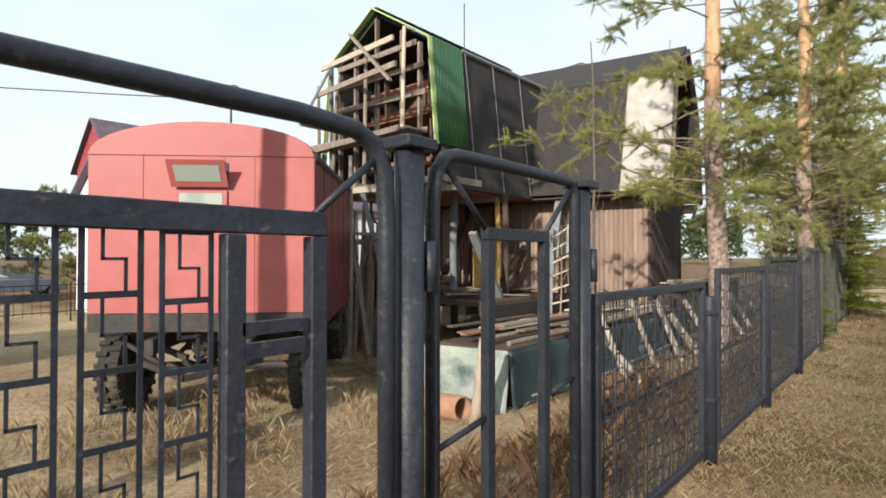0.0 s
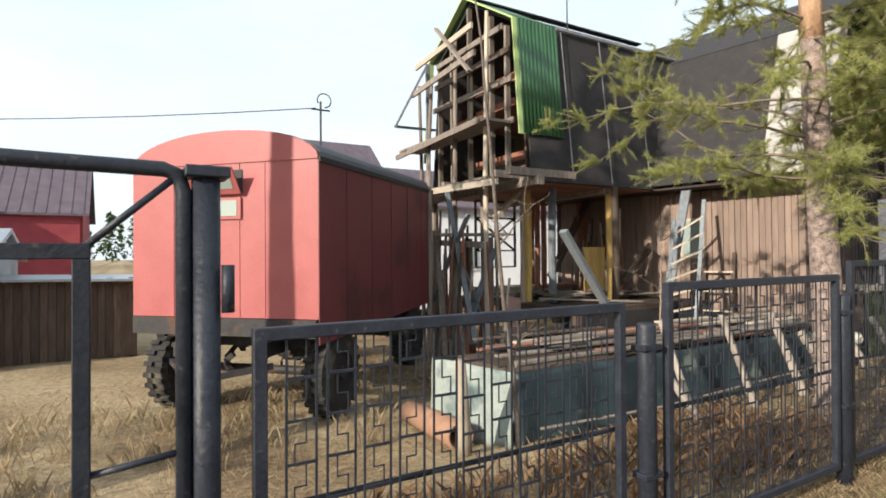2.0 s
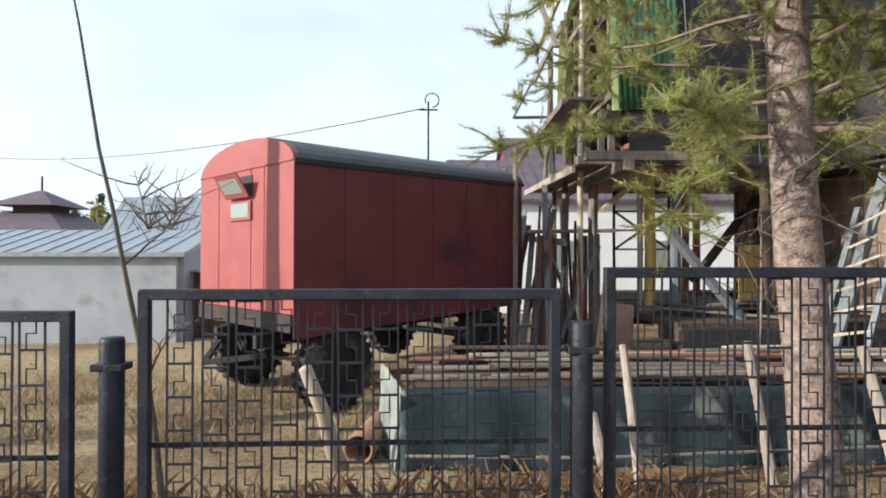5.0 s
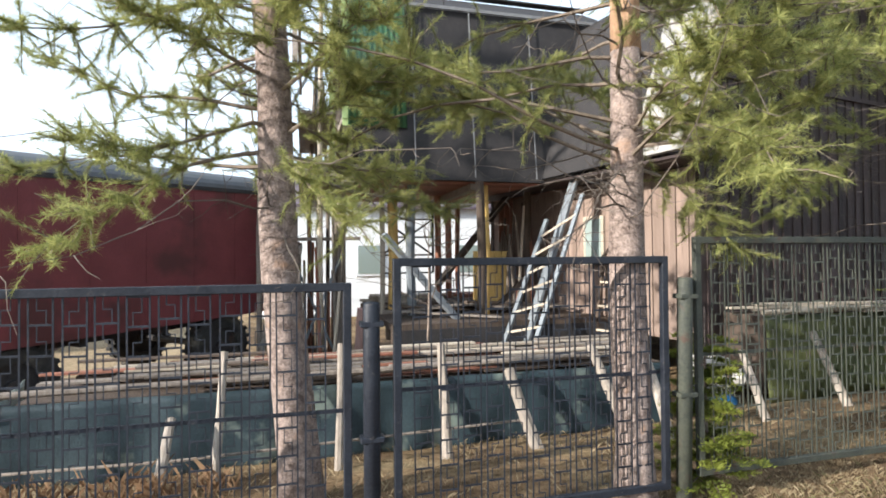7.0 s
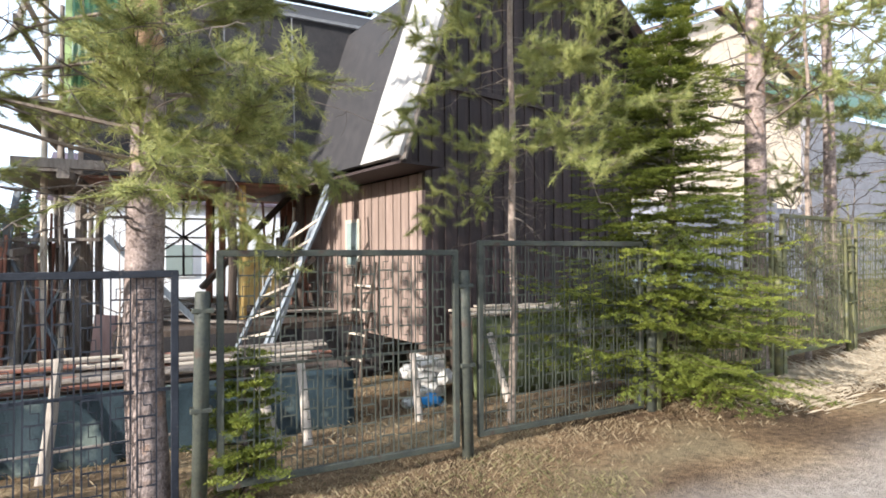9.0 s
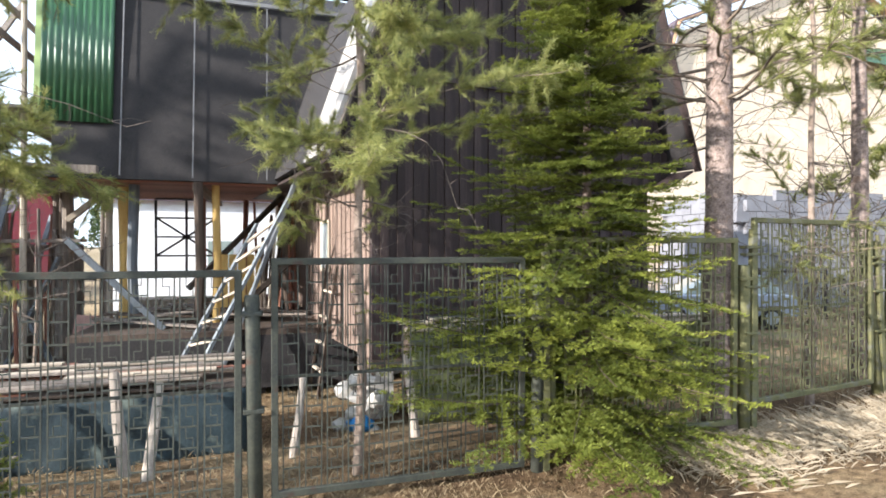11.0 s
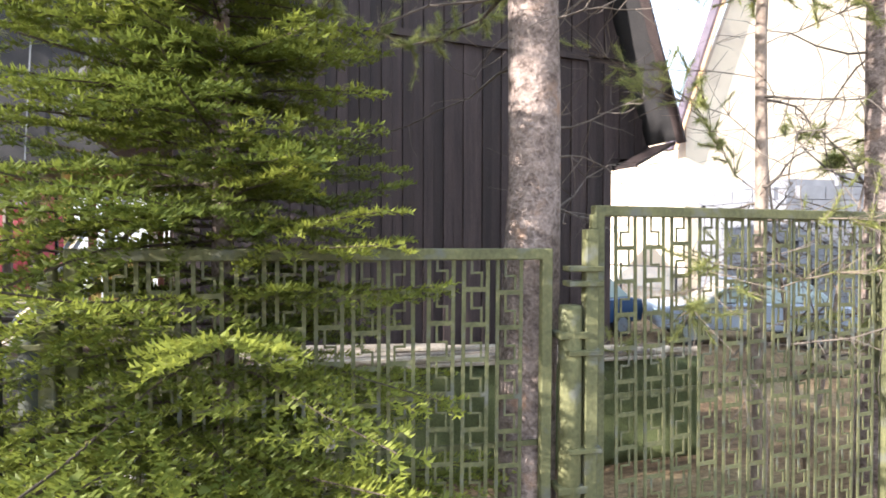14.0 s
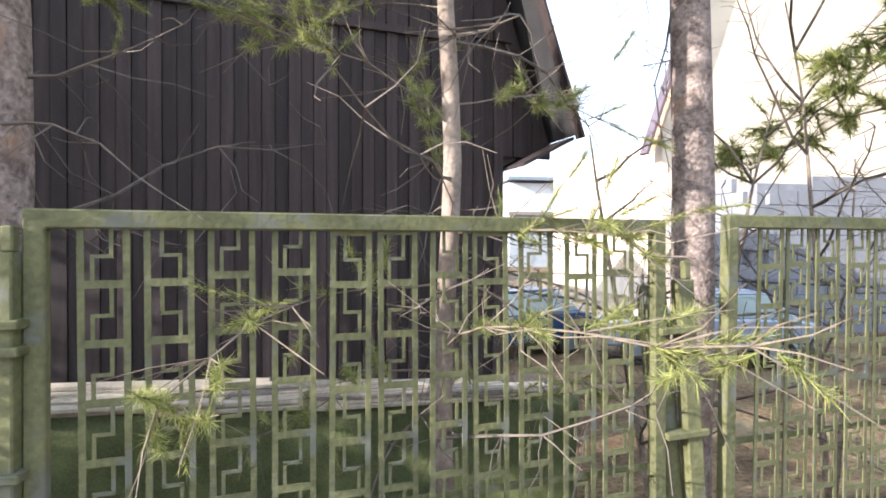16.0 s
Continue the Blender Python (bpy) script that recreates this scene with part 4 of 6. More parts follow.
lumber_stack(5.9, 9.2, 5, M_WOOD_RED, "stack of reddish boards under the unfinished house")


def plank_heaps():
    rng = random.Random(33)
    for i in range(46):
        L = rng.uniform(0.9, 2.4)
        x, y = rng.uniform(4.0, 6.2), rng.uniform(6.4, 9.4)
        z = PLAT + 0.03 + 0.018 * (i // 6) + 0.02 * rng.random()
        ob = solo("loose_plank", Mesh().box((0, 0, 0), (L, rng.uniform(0.08, 0.2), 0.03)).data("loose_plank", rng.choice((M_WOOD_GREY, M_WOOD_DARK, M_WOOD_GREY, M_WOOD_DARK)), bevel=0.003), None, "weathered loose plank heaped on the platform", "plank", "planks heaped under the house")
        ob.matrix_basis = pose(x, y, z, rng.uniform(-6, 6), rng.uniform(-5, 5), rng.uniform(-35, 35))
    for i in range(16):
        x, y = rng.uniform(2.2, 3.6), rng.uniform(5.3, 6.2)
        L = rng.uniform(0.6, 1.6)
        ob = solo("loose_plank", Mesh().box((0, 0, 0), (L, rng.uniform(0.06, 0.15), 0.03)).data("loose_plank", rng.choice((M_WOOD_PALE, M_WOOD_GREY, M_WOOD_DARK)), bevel=0.003), None, "weathered loose plank lying before the house", "plank", "planks lying before the house")
        ob.matrix_basis = pose(x, y, gz(x, y) + 0.03 + 0.03 * (i // 5), rng.uniform(-5, 5), rng.uniform(-6, 6), rng.uniform(-60, 60))


plank_heaps()


def ladder(name, a0, a1, b0, b1, n, mat, label):
    """Rails from a0 to a1 and b0 to b1."""
    t = thing(name, label, "ladder", pose(*a0))
    for p, q in ((a0, a1), (b0, b1)):
        part("rail", Mesh().beam(p, q, 0.07, 0.045), mat, t)
    for i in range(1, n + 1):
        k = i / (n + 1)
        part("rung", Mesh().beam(Vector(a0).lerp(Vector(a1), k), Vector(b0).lerp(Vector(b1), k), 0.05, 0.035), M_WOOD_PALE, t)
    return t


ladder("wooden_ladder", (4.34, 4.95, gz(4.34, 4.95)), (5.75, 5.7, 2.3), (4.66, 4.53, gz(4.66, 4.53)), (6.25, 5.34, 2.72), 8, M_WOOD_BLUE, "grey wooden ladder leaning up beside the unfinished house")
ladder("short_ladder", (6.68, 5.1, gz(6.68, 5.1)), (6.98, 5.15, 1.62), (6.58, 5.7, gz(6.58, 5.7)), (6.88, 5.75, 1.62), 4, M_WOOD_DARK, "dark short wooden ladder leaning on the barn wall")


# ---------------------------------------------------------------- dark barn
BU = Vector((5.21, 0.925, 0)).normalized()
BV = Vector((-BU.y, BU.x, 0))
B0 = Vector((7.31, 3.84, 0))
BW = 5.29
BPROF = ((-0.75, 3.10), (0.30, 6.1), (BW / 2, 7.5), (BW - 0.30, 6.1), (BW + 0.68, 3.33))


def BP(a, b, z):
    q = B0 + BU * a + BV * b
    return (q.x, q.y, z)


def barn():
    t = thing("barn", "board barn, gable darkened for shade, with steep gambrel roof", "barn", pose(B0.x, B0.y, -0.2))
    wall = [(0, 0.35), (BW, 0.35), (BW, 3.0), (BW + 0.62, 3.34), (BW - 0.32, 6.0), (BW / 2, 7.38), (0.32, 6.0), (-0.68, 3.12), (0, 3.08)]
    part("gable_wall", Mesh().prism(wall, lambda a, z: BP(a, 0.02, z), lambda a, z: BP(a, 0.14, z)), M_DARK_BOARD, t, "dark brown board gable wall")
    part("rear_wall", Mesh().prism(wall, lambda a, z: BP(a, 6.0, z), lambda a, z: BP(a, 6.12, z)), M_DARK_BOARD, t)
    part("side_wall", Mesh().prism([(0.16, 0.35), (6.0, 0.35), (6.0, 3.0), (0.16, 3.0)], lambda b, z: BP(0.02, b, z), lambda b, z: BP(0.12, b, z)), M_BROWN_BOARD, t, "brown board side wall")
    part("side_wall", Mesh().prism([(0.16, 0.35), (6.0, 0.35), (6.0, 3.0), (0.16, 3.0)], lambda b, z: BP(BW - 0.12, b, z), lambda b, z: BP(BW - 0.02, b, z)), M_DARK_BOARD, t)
    rng = random.Random(2)
    # gable boards, battens over the joints, and a ledge
    step = BW / 42
    for za, zb in ((0.36, 4.36), (4.44, 7.3)):
        for i in range(-5, 47):
            a = step * (i + 0.5)
            edge = min(a, BW - a)
            zt = 3.1 + (edge + 0.72) / 1.05 * 3.0 if edge < 0.3 else 6.0 + (edge - 0.3) / (BW / 2 - 0.3) * 1.4
            z0, z1 = max(za, 3.12 if edge < 0 else za), min(zb, zt - 0.22)
            if z1 - z0 > 0.12:
                d = 0.02 if i % 2 else 0.002
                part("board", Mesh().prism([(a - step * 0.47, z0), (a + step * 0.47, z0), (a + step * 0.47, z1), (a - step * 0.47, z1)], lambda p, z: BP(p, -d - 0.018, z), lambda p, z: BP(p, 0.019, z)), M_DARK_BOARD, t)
    part("ledge_board", Mesh().prism([(0.4, 4.36), (BW - 0.4, 4.36), (BW - 0.4, 4.44), (0.4, 4.44)], lambda a, z: BP(a, -0.07, z), lambda a, z: BP(a, 0.018, z)), M_DARK_BOARD, t)
    # side boards, in a lighter brown for the sun on them
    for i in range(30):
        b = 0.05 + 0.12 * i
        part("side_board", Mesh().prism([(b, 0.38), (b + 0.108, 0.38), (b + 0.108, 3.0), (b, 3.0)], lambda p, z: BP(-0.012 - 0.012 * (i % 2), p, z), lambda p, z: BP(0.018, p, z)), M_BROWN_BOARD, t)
    # roof
    for i in range(4):
        (a0, z0), (a1, z1) = BPROF[i], BPROF[i + 1]
        nn = Vector((z0 - z1, a1 - a0)).normalized() * 0.06
        mat, lab = (M_WHITE_TIN, "whitish weathered sheet roof slope") if i == 0 else (M_FELT, "dark roof slope")
        for b0, b1, mm, ll in (((-0.55, 0.55, mat, lab), (0.552, 6.5, M_FELT, "dark roof slope")) if i == 0 else ((-0.55, 6.5, mat, lab),)):
            part("roof_slope", Mesh().prism([(0, 0), (1, 0), (1, 1), (0, 1)], lambda p, q: BP((a0, a1)[p], (b0, b1)[q], (z0, z1)[p]), lambda p, q: BP((a0, a1)[p] + nn.x, (b0, b1)[q], (z0, z1)[p] + nn.y)), mm, t, ll)
        part("bargeboard", Mesh().beam(BP(a0, -0.57, z0 - 0.05), BP(a1, -0.57, z1 - 0.05), 0.03, 0.14, BV), M_DARK_BOARD if i else M_WOOD_GREY, t)
    for outline in ([(-0.74, 3.02), (-0.02, 3.02), (-0.02, 3.06), (-0.74, 3.06)], [(BW + 0.02, 2.95), (BW + 0.64, 3.27), (BW + 0.64, 3.31), (BW + 0.02, 2.99)]):
        part("soffit", Mesh().prism(outline, lambda p, z: BP(p, -0.5, z), lambda p, z: BP(p, 6.0, z)), M_DARK_BOARD, t)
    part("sill_beam", Mesh().beam(BP(-0.02, 0.04, 0.25), BP(BW, 0.04, 0.25), 0.2, 0.2), M_WOOD_DARK, t)
    for a in (0.15, 1.8, 3.5, 5.1):
        for b in (0.1, 5.8):
            q = BP(a, b, 0)
            part("footing", Mesh().box((q[0], q[1], gz(q[0], q[1]) / 2 + 0.05), (0.35, 0.35, 0.3 - gz(q[0], q[1]))), M_STONE, t)
    # a window in the side wall
    w = part("window", Mesh().prism([(2.0, 1.5), (2.55, 1.5), (2.55, 2.4), (2.0, 2.4)], lambda p, z: BP(-0.05, p, z), lambda p, z: BP(-0.02, p, z)), M_WOOD_PALE, t, "pale wooden window")
    part("pane", Mesh().prism([(2.06, 1.56), (2.49, 1.56), (2.49, 2.34), (2.06, 2.34)], lambda p, z: BP(-0.057, p, z), lambda p, z: BP(-0.051, p, z)), M_GLASS, w)


barn()

# long prop leaning up to the barn's eave
solo("leaning_prop", Mesh().beam((5.06, 5.62, gz(5.06, 5.62)), (6.42, 5.84, 3.17), 0.2, 0.05), M_WOOD_BLUE, "long bluish grey plank leaning up to the barn eave", "plank")


# ---------------------------------------------------------------- tarp-covered bed, stakes, planks
def tarp_bed():
    rng = random.Random(4)
    x0, x1, y0, y1, zt = -0.95, 5.75, 2.5, 3.7, 0.42
    t = thing("covered_timber_stack", "long timber stack wrapped in blue-green tarp", "timber stack", pose(x0, y0, -0.4))
    m = Mesh()
    nx, nz = 90, 10
    for i in range(nx + 1):
        for j in range(nz + 1):
            x = x0 + (x1 - x0) * i / nx
            z = zt - (zt - (gz(x, y0) - 0.02)) * j / nz
            y = y0 + 0.035 * noise.noise((x * 2.2, z * 1.2, 3)) + 0.03 * math.sin(x * 9 + 3 * noise.noise((x, 0, 5))) * (j / nz) - 0.05 * j / nz
            m.v.append((x, y, z))
    for i in range(nx):
        for j in range(nz):
            a = i * (nz + 1) + j
            m.f.append((a, a + 1, a + nz + 2, a + nz + 1))
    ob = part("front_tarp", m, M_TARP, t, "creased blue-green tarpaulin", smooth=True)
    s = ob.modifiers.new("thick", "SOLIDIFY")
    s.thickness = 0.006
    m = Mesh()
    for i in range(13):
        for j in range(nz + 1):
            y = y0 + (y1 - y0) * i / 12
            z = zt - (zt - gz(x0, y) + 0.02) * j / nz
            m.v.append((x0 - 0.26 * i / 12 - 0.04 * j / nz + 0.04 * noise.noise((y * 3, z * 2, 8)), y, z))
    for i in range(12):
        for j in range(nz):
            a = i * (nz + 1) + j
            m.f.append((a, a + 1, a + nz + 2, a + nz + 1))
    # the end's paleness is sunlight painted into the tarp
    ob = part("end_tarp", m, M_TARP_SUNLIT, t, "pale green-grey tarpaulin end, sunlight put into its colour", smooth=True)
    s = ob.modifiers.new("thick", "SOLIDIFY")
    s.thickness = 0.006
    part("core", Mesh().box(((x0 + x1) / 2 + 0.05, (y0 + y1) / 2 + 0.08, -0.05), (x1 - x0 - 0.1, y1 - y0 - 0.1, 0.9)), M_WOOD_DARK, t)
    # planks on top
    for k in range(46):
        L = rng.uniform(1.0, 2.6)
        x, y = rng.uniform(x0 - 0.05, x1 - L + 0.1), rng.uniform(y0 - 0.02, y1)
        z = zt + 0.02 + rng.choice((0.0, 0.028, 0.056, 0.085)) + 0.06 * (y - y0)
        a = rng.uniform(-2.5, 2.5)
        q = Mesh().box((0, 0, 0), (L, rng.uniform(0.07, 0.16), 0.026))
        part("plank", q.data("plank", rng.choice((M_WOOD_GREY, M_WOOD_GREY, M_WOOD_RED, M_WOOD_PALE, M_WOOD_DARK)), bevel=0.003), None, t, at=pose(x + L / 2 - x0, y - y0, z + 0.4, rng.uniform(-3, 3), 0, a))
    for k in range(3):
        part("top_pole", Mesh().tube([(x0 + 1.4 * k, y0 - 0.01 + 0.03 * k, zt + 0.09), (x0 + 2.4 + 1.6 * k, y0 + 0.02, zt + 0.10 + 0.02 * k)], [0.035, 0.03], 8), M_WOOD_GREY, t)


tarp_bed()

STAKES = ((0.55, 1.9, 0.36, 0.02, 0.04), (0.92, 2.25, 0.83, 0.03, 0.035), (1.95, 2.2, 0.86, 0.06, 0.04), (2.9, 2.15, 0.82, 0.06, 0.045), (3.6, 2.15, 0.53, -0.12, 0.06), (4.55, 2.2, 0.72, -0.2, 0.05), (5.0, 1.9, 0.66, 0.03, 0.045), (6.3, 2.0, 0.6, 0.12, 0.04), (7.4, 2.1, 0.75, 0.0, 0.045), (8.9, 2.2, 0.85, 0.05, 0.045))
for x, y, top, lean, r in STAKES:
    yb = y - 0.45
    z = gz(x, yb)
    solo("garden_stake", Mesh().tube([(x - lean, yb, z - 0.05), (x - lean * 0.4, (y + yb) / 2 + 0.01, (z + top) / 2), (x, y, top)], [r * 1.1, r, r * 0.9], 9, wobble=0.08), M_STAKE, "weathered wooden stake driven into the slope", "stake", "stakes before the timber stack")
solo("stake_rail", Mesh().tube([(-0.9, 2.2, -0.06), (0.6, 1.95, 0.0), (3.8, 2.1, 0.03)], 0.014, 6), M_WOOD_GREY, "thin pole tied along the stakes", "pole")

# pipe end and stump near the stack's end
p = Mesh().tube([(-1.36, 2.85, gz(-1.36, 2.85) + 0.13), (-1.18, 4.3, gz(-1.18, 4.3) + 0.13)], 0.145, 20, cap=False)
ob = solo("clay_pipe", p, M_PIPE, "open clay pipe lying beside the timber stack", "pipe", smooth=True)
s = ob.modifiers.new("thick", "SOLIDIFY")
s.thickness = 0.025
solo("birch_stake", Mesh().tube([(-1.47, 2.62, gz(-1.47, 2.62) - 0.06), (-1.54, 2.5, -0.1), (-1.60, 2.42, 0.22), (-1.73, 2.27, 0.65)], [0.085, 0.07, 0.062, 0.055], 12, wobble=0.1), M_WOOD_PALE, "pale crooked birch stake beside the clay pipe", "stake", smooth=True)


# long low stack beside the barn, under planks and green tarp
def barn_stack():
    rng = random.Random(14)
    t = thing("covered_log_stack", "low log stack under pale planks and green tarp", "log stack", pose(7.6, 2.9, -0.2))
    m = Mesh()
    nx, nz, x0, x1 = 70, 8, 7.7, 12.7
    for i in range(nx + 1):
        for j in range(nz + 1):
            x = x0 + (x1 - x0) * i / nx
            zb = gz(x, 3.0) - 0.03
            z = 0.83 - (0.83 - zb) * j / nz
            m.v.append((x, 3.05 + 0.05 * noise.noise((x * 2, z * 2, 1)) + 0.02 * math.sin(x * 8), z))
    for i in range(nx):
        for j in range(nz):
            a = i * (nz + 1) + j
            m.f.append((a, a + 1, a + nz + 2, a + nz + 1))
    ob = part("tarp", m, M_TARP_GREEN, t, "green tarpaulin", smooth=True)
    ob.modifiers.new("thick", "SOLIDIFY").thickness = 0.006
    part("core", Mesh().box((10.2, 3.5, 0.28), (4.9, 0.75, 1.05)), M_WOOD_DARK, t)
    for k in range(26):
        L = rng.uniform(0.9, 2.4)
        x = rng.uniform(7.6, 12.9 - L)
        q = Mesh().box((0, 0, 0), (L, rng.uniform(0.08, 0.18), 0.03)).data("plank", rng.choice((M_WOOD_PALE, M_WOOD_PALE, M_WOOD_GREY)), bevel=0.003)
        part("plank", q, None, t, at=pose(x + L / 2 - 7.6, rng.uniform(0.08, 0.75), 1.05 + rng.choice((0, 0.031, 0.062)), rng.uniform(-3, 3), rng.uniform(-1, 1), rng.uniform(-3, 3)))
    part("front_rail", Mesh().tube([(7.6, 3.0, 0.88), (12.6, 3.0, 0.9)], 0.035, 8), M_WOOD_PALE, t)


barn_stack()


def rocks(name, label, cx, cy, n, spread, size, mat, seed, zb=None):
    rng = random.Random(seed)
    for i in range(n):
        x, y = cx + rng.gauss(0, spread), cy + rng.gauss(0, spread)
        bm = bmesh.new()
        bmesh.ops.create_icosphere(bm, subdivisions=2, radius=1.0)
        sx, sy, sz = (size * rng.uniform(0.6, 1.4) for _ in range(3))
        for v in bm.verts:
            k = 1 + 0.35 * noise.noise(v.co * 1.7 + Vector((i * 7.1, seed, 0)))
            v.co = Vector((v.co.x * sx, v.co.y * sy, v.co.z * sz * 0.7)) * k
        me = bpy.data.meshes.new(name)
        bm.to_mesh(me)
        bm.free()
        me.materials.append(mat)
        ob = tagged(new(name, me), label, "stone", label)
        z = (gz(x, y) if zb is None else zb + 0.19 * (i // 3)) + sz * 0.3
        ob.matrix_basis = pose(x, y, z, 0, 0, rng.uniform(0, 360))


rocks("stone", "broken pale stone heaped by the barn corner", 7.12, 3.35, 12, 0.13, 0.15, M_STONE, 6, -0.4)
solo("blue_bag", Mesh().tube([(7.05, 3.1, gz(7, 3.1)), (7.05, 3.12, gz(7, 3.1) + 0.1), (7.06, 3.1, gz(7, 3.1) + 0.2)], [0.14, 0.17, 0.05], 10, wobble=0.2), M_BLUE, "crumpled blue plastic bag on the ground", "bag", smooth=True)
solo("leaning_board", Mesh().box((2.79, 7.36, 0.12), (0.36, 0.035, 1.2), Euler((-0.12, 0.1, 0.1)).to_matrix()), M_PINK_BOARD, "faded pinkish board leaning under the gable", "board", bevel=0.004)


# ---------------------------------------------------------------- trees
def needles(v, f, c, d, rng, n=62, length=0.082, width=0.0026, spread=1.0):
    """A tuft of thin needles at c round the direction d."""
    d = d.normalized()
    for _ in range(n):
        r = Vector((rng.gauss(0, 1), rng.gauss(0, 1), rng.gauss(0, 1))).normalized()
        e = (d * rng.uniform(0.1, 1.0) + r * spread).normalized() * length * rng.uniform(0.7, 1.2)
        s = e.cross(r)
        if s.length < 1e-4:
            continue
        s = s.normalized() * width
        b = c + d * rng.uniform(-0.08, 0.03)
        k = len(v)
        v += [tuple(b - s), tuple(b + s), tuple(b + e)]
        f.append((k, k + 1, k + 2))


def bent(p, d, length, rng, n=6, droop=0.0, kink=0.16):
    pts = [Vector(p)]
    d = Vector(d).normalized()
    for i in range(n):
        d = (d + Vector((rng.gauss(0, kink), rng.gauss(0, kink), rng.gauss(0, kink) - droop))).normalized()
        pts.append(pts[-1] + d * (length / n))
    return pts


def finish(v, f, name, mat, parent, label):
    me = bpy.data.meshes.new(name)
    me.from_pydata(v, [], f)
    me.materials.append(mat)
    return part(name, me, mat, parent, label)


def pine(x, y, height, r, seed, label, low=1.9, crown_from=2.3, reach=1.7, lean=(0, 0), branches=46, dead=20, bark=None, orange_from=None, tufts=1.0, bias=None, tuft=(62, 0.078, 0.0026), dense=7):
    rng = random.Random(seed)
    z0 = gz(x, y)
    t = thing("pine_tree", label, "tree", pose(x, y, z0))
    top = Vector((x + lean[0] * height, y + lean[1] * height, z0 + height))
    base = Vector((x, y, z0 - 0.1))
    n = 22
    axis = [base.lerp(top, i / n) + Vector((0.02 * math.sin(i * 0.9 + seed), 0.02 * math.cos(i * 0.7 + seed), 0)) for i in range(n + 1)]
    rad = [r * (1.25 if i == 0 else 1.0) * (1 - 0.75 * i / n) + 0.008 for i in range(n + 1)]
    cut = n if orange_from is None else min(n - 1, max(2, int(n * orange_from / height)))
    part("trunk", Mesh().tube(axis[: cut + 1], rad[: cut + 1], 18, wobble=0.05), bark or M_BARK, t, "scaly grey-brown bark", smooth=True)
    if cut < n:
        part("upper_trunk", Mesh().tube(axis[cut:], rad[cut:], 16, wobble=0.04), M_BARK_ORANGE, t, "orange flaking upper bark", smooth=True)

    def on(h):
        k = min(0.999, h / height) * n
        i = int(k)
        return axis[i].lerp(axis[i + 1], k - i), rad[i]

    wood, dry = Mesh(), Mesh()
    v, f = [], []
    for i in range(branches):
        h = crown_from + (height - crown_from - 0.2) * ((i + rng.random()) / branches) ** 1.5
        p, rr = on(h)
        a = i * 2.4 + rng.uniform(-0.4, 0.4)
        k = 1 - 0.72 * (h - crown_from) / max(0.5, height - crown_from)
        L = reach * k * rng.uniform(0.65, 1.15) * (1.0 if bias is None else 0.6 + 0.65 * max(0.0, math.cos(a - bias)))
        d = Vector((math.cos(a), math.sin(a), rng.uniform(-0.05, 0.35)))
        pts = bent(p, d, L, rng, 7, droop=0.02)
        wood.tube(pts, [max(0.0025, min(0.018, 0.14 * r) * k * (1 - q / 8)) for q in range(8)], 5)
        for q in range(2, 8):
            for s in range(4 if q < 4 else dense):
                e = (pts[q] - pts[q - 1]).normalized()
                side = Vector((rng.gauss(0, 1), rng.gauss(0, 1), rng.gauss(0.15, 0.5)))
                dd = (e * 0.8 + side.normalized() * 0.9)
                tw = bent(pts[q], dd, rng.uniform(0.12, 0.32), rng, 4, kink=0.2)
                wood.tube((tw[0], tw[2], tw[4]), [min(0.005, 0.07 * r) * (1 - 0.3 * u) for u in range(3)], 3, cap=False)
                for c in range(1, 5):
                    if rng.random() < 0.85 * tufts:
                        needles(v, f, tw[c], tw[c] - tw[c - 1], rng, *tuft)
    for i in range(dead):
        h = rng.uniform(low, crown_from + 1.2)
        p, rr = on(h)
        a = rng.uniform(0, 6.28)
        pts = bent(p, (math.cos(a), math.sin(a), rng.uniform(-0.15, 0.1)), rng.uniform(0.3, reach * 0.8), rng, 6, droop=0.04, kink=0.2)
        dry.tube(pts, [0.009, 0.0065, 0.005, 0.004, 0.003, 0.0022, 0.0015], 4)
        for q in range(1, 7):
            for _ in range(2):
                tw = bent(pts[q], (rng.gauss(0, 1), rng.gauss(0, 1), rng.gauss(-0.3, 0.5)), rng.uniform(0.1, 0.4), rng, 3, kink=0.3)
                dry.tube(tw, [0.0028, 0.002, 0.0015, 0.001], 3, cap=False)
    tagged(part("branchwork", wood, M_TWIG, t, "brown limbs and twigs"), kind="stuff")
    if dead:
        tagged(part("dead_branchwork", dry, M_TWIG_DEAD, t, "bare dead lower branches"), kind="stuff")
    finish(v, f, "crown", M_NEEDLE, t, "loose crown of long green needles")
    return t


pine(1.56, 0.83, 9.0, 0.135, 1, "tall pine with grey lower trunk inside the fence", 1.9, 2.35, 2.35, (-0.06, 0.0), 60, 16, None, 3.8, 0.95, 1.9, (44, 0.058, 0.0019), 9)
pine(-8.05, 3.2, 11.0, 0.2, 19, "thick pine standing at the yard's edge", 6.0, 7.0, 2.4, (0.0, 0.0), 30, 0, None, 5.0, 0.5, None, (16, 0.12, 0.008))
pine(3.66, 0.13, 9.5, 0.118, 2, "tall pine with reddish trunk at the fence", 1.9, 2.25, 2.35, (-0.006, 0.0), 78, 24, None, 3.2, 1.0, 2.6, (46, 0.060, 0.0020), 9)
pine(9.785, 0.17, 9.0, 0.13, 3, "tall pine with smooth grey-pink trunk behind the fence", 1.7, 2.9, 2.1, (0.0, 0.0), 44, 26, None, 5.5, 0.42, None, (84, 0.055, 0.002))
pine(12.1, 0.6, 8.5, 0.088, 4, "slender pine with scaly trunk at the fence post", 2.2, 3.6, 1.8, (0.0, 0.01), 28, 12, None, 5.5, 0.42, None, (84, 0.055, 0.002))
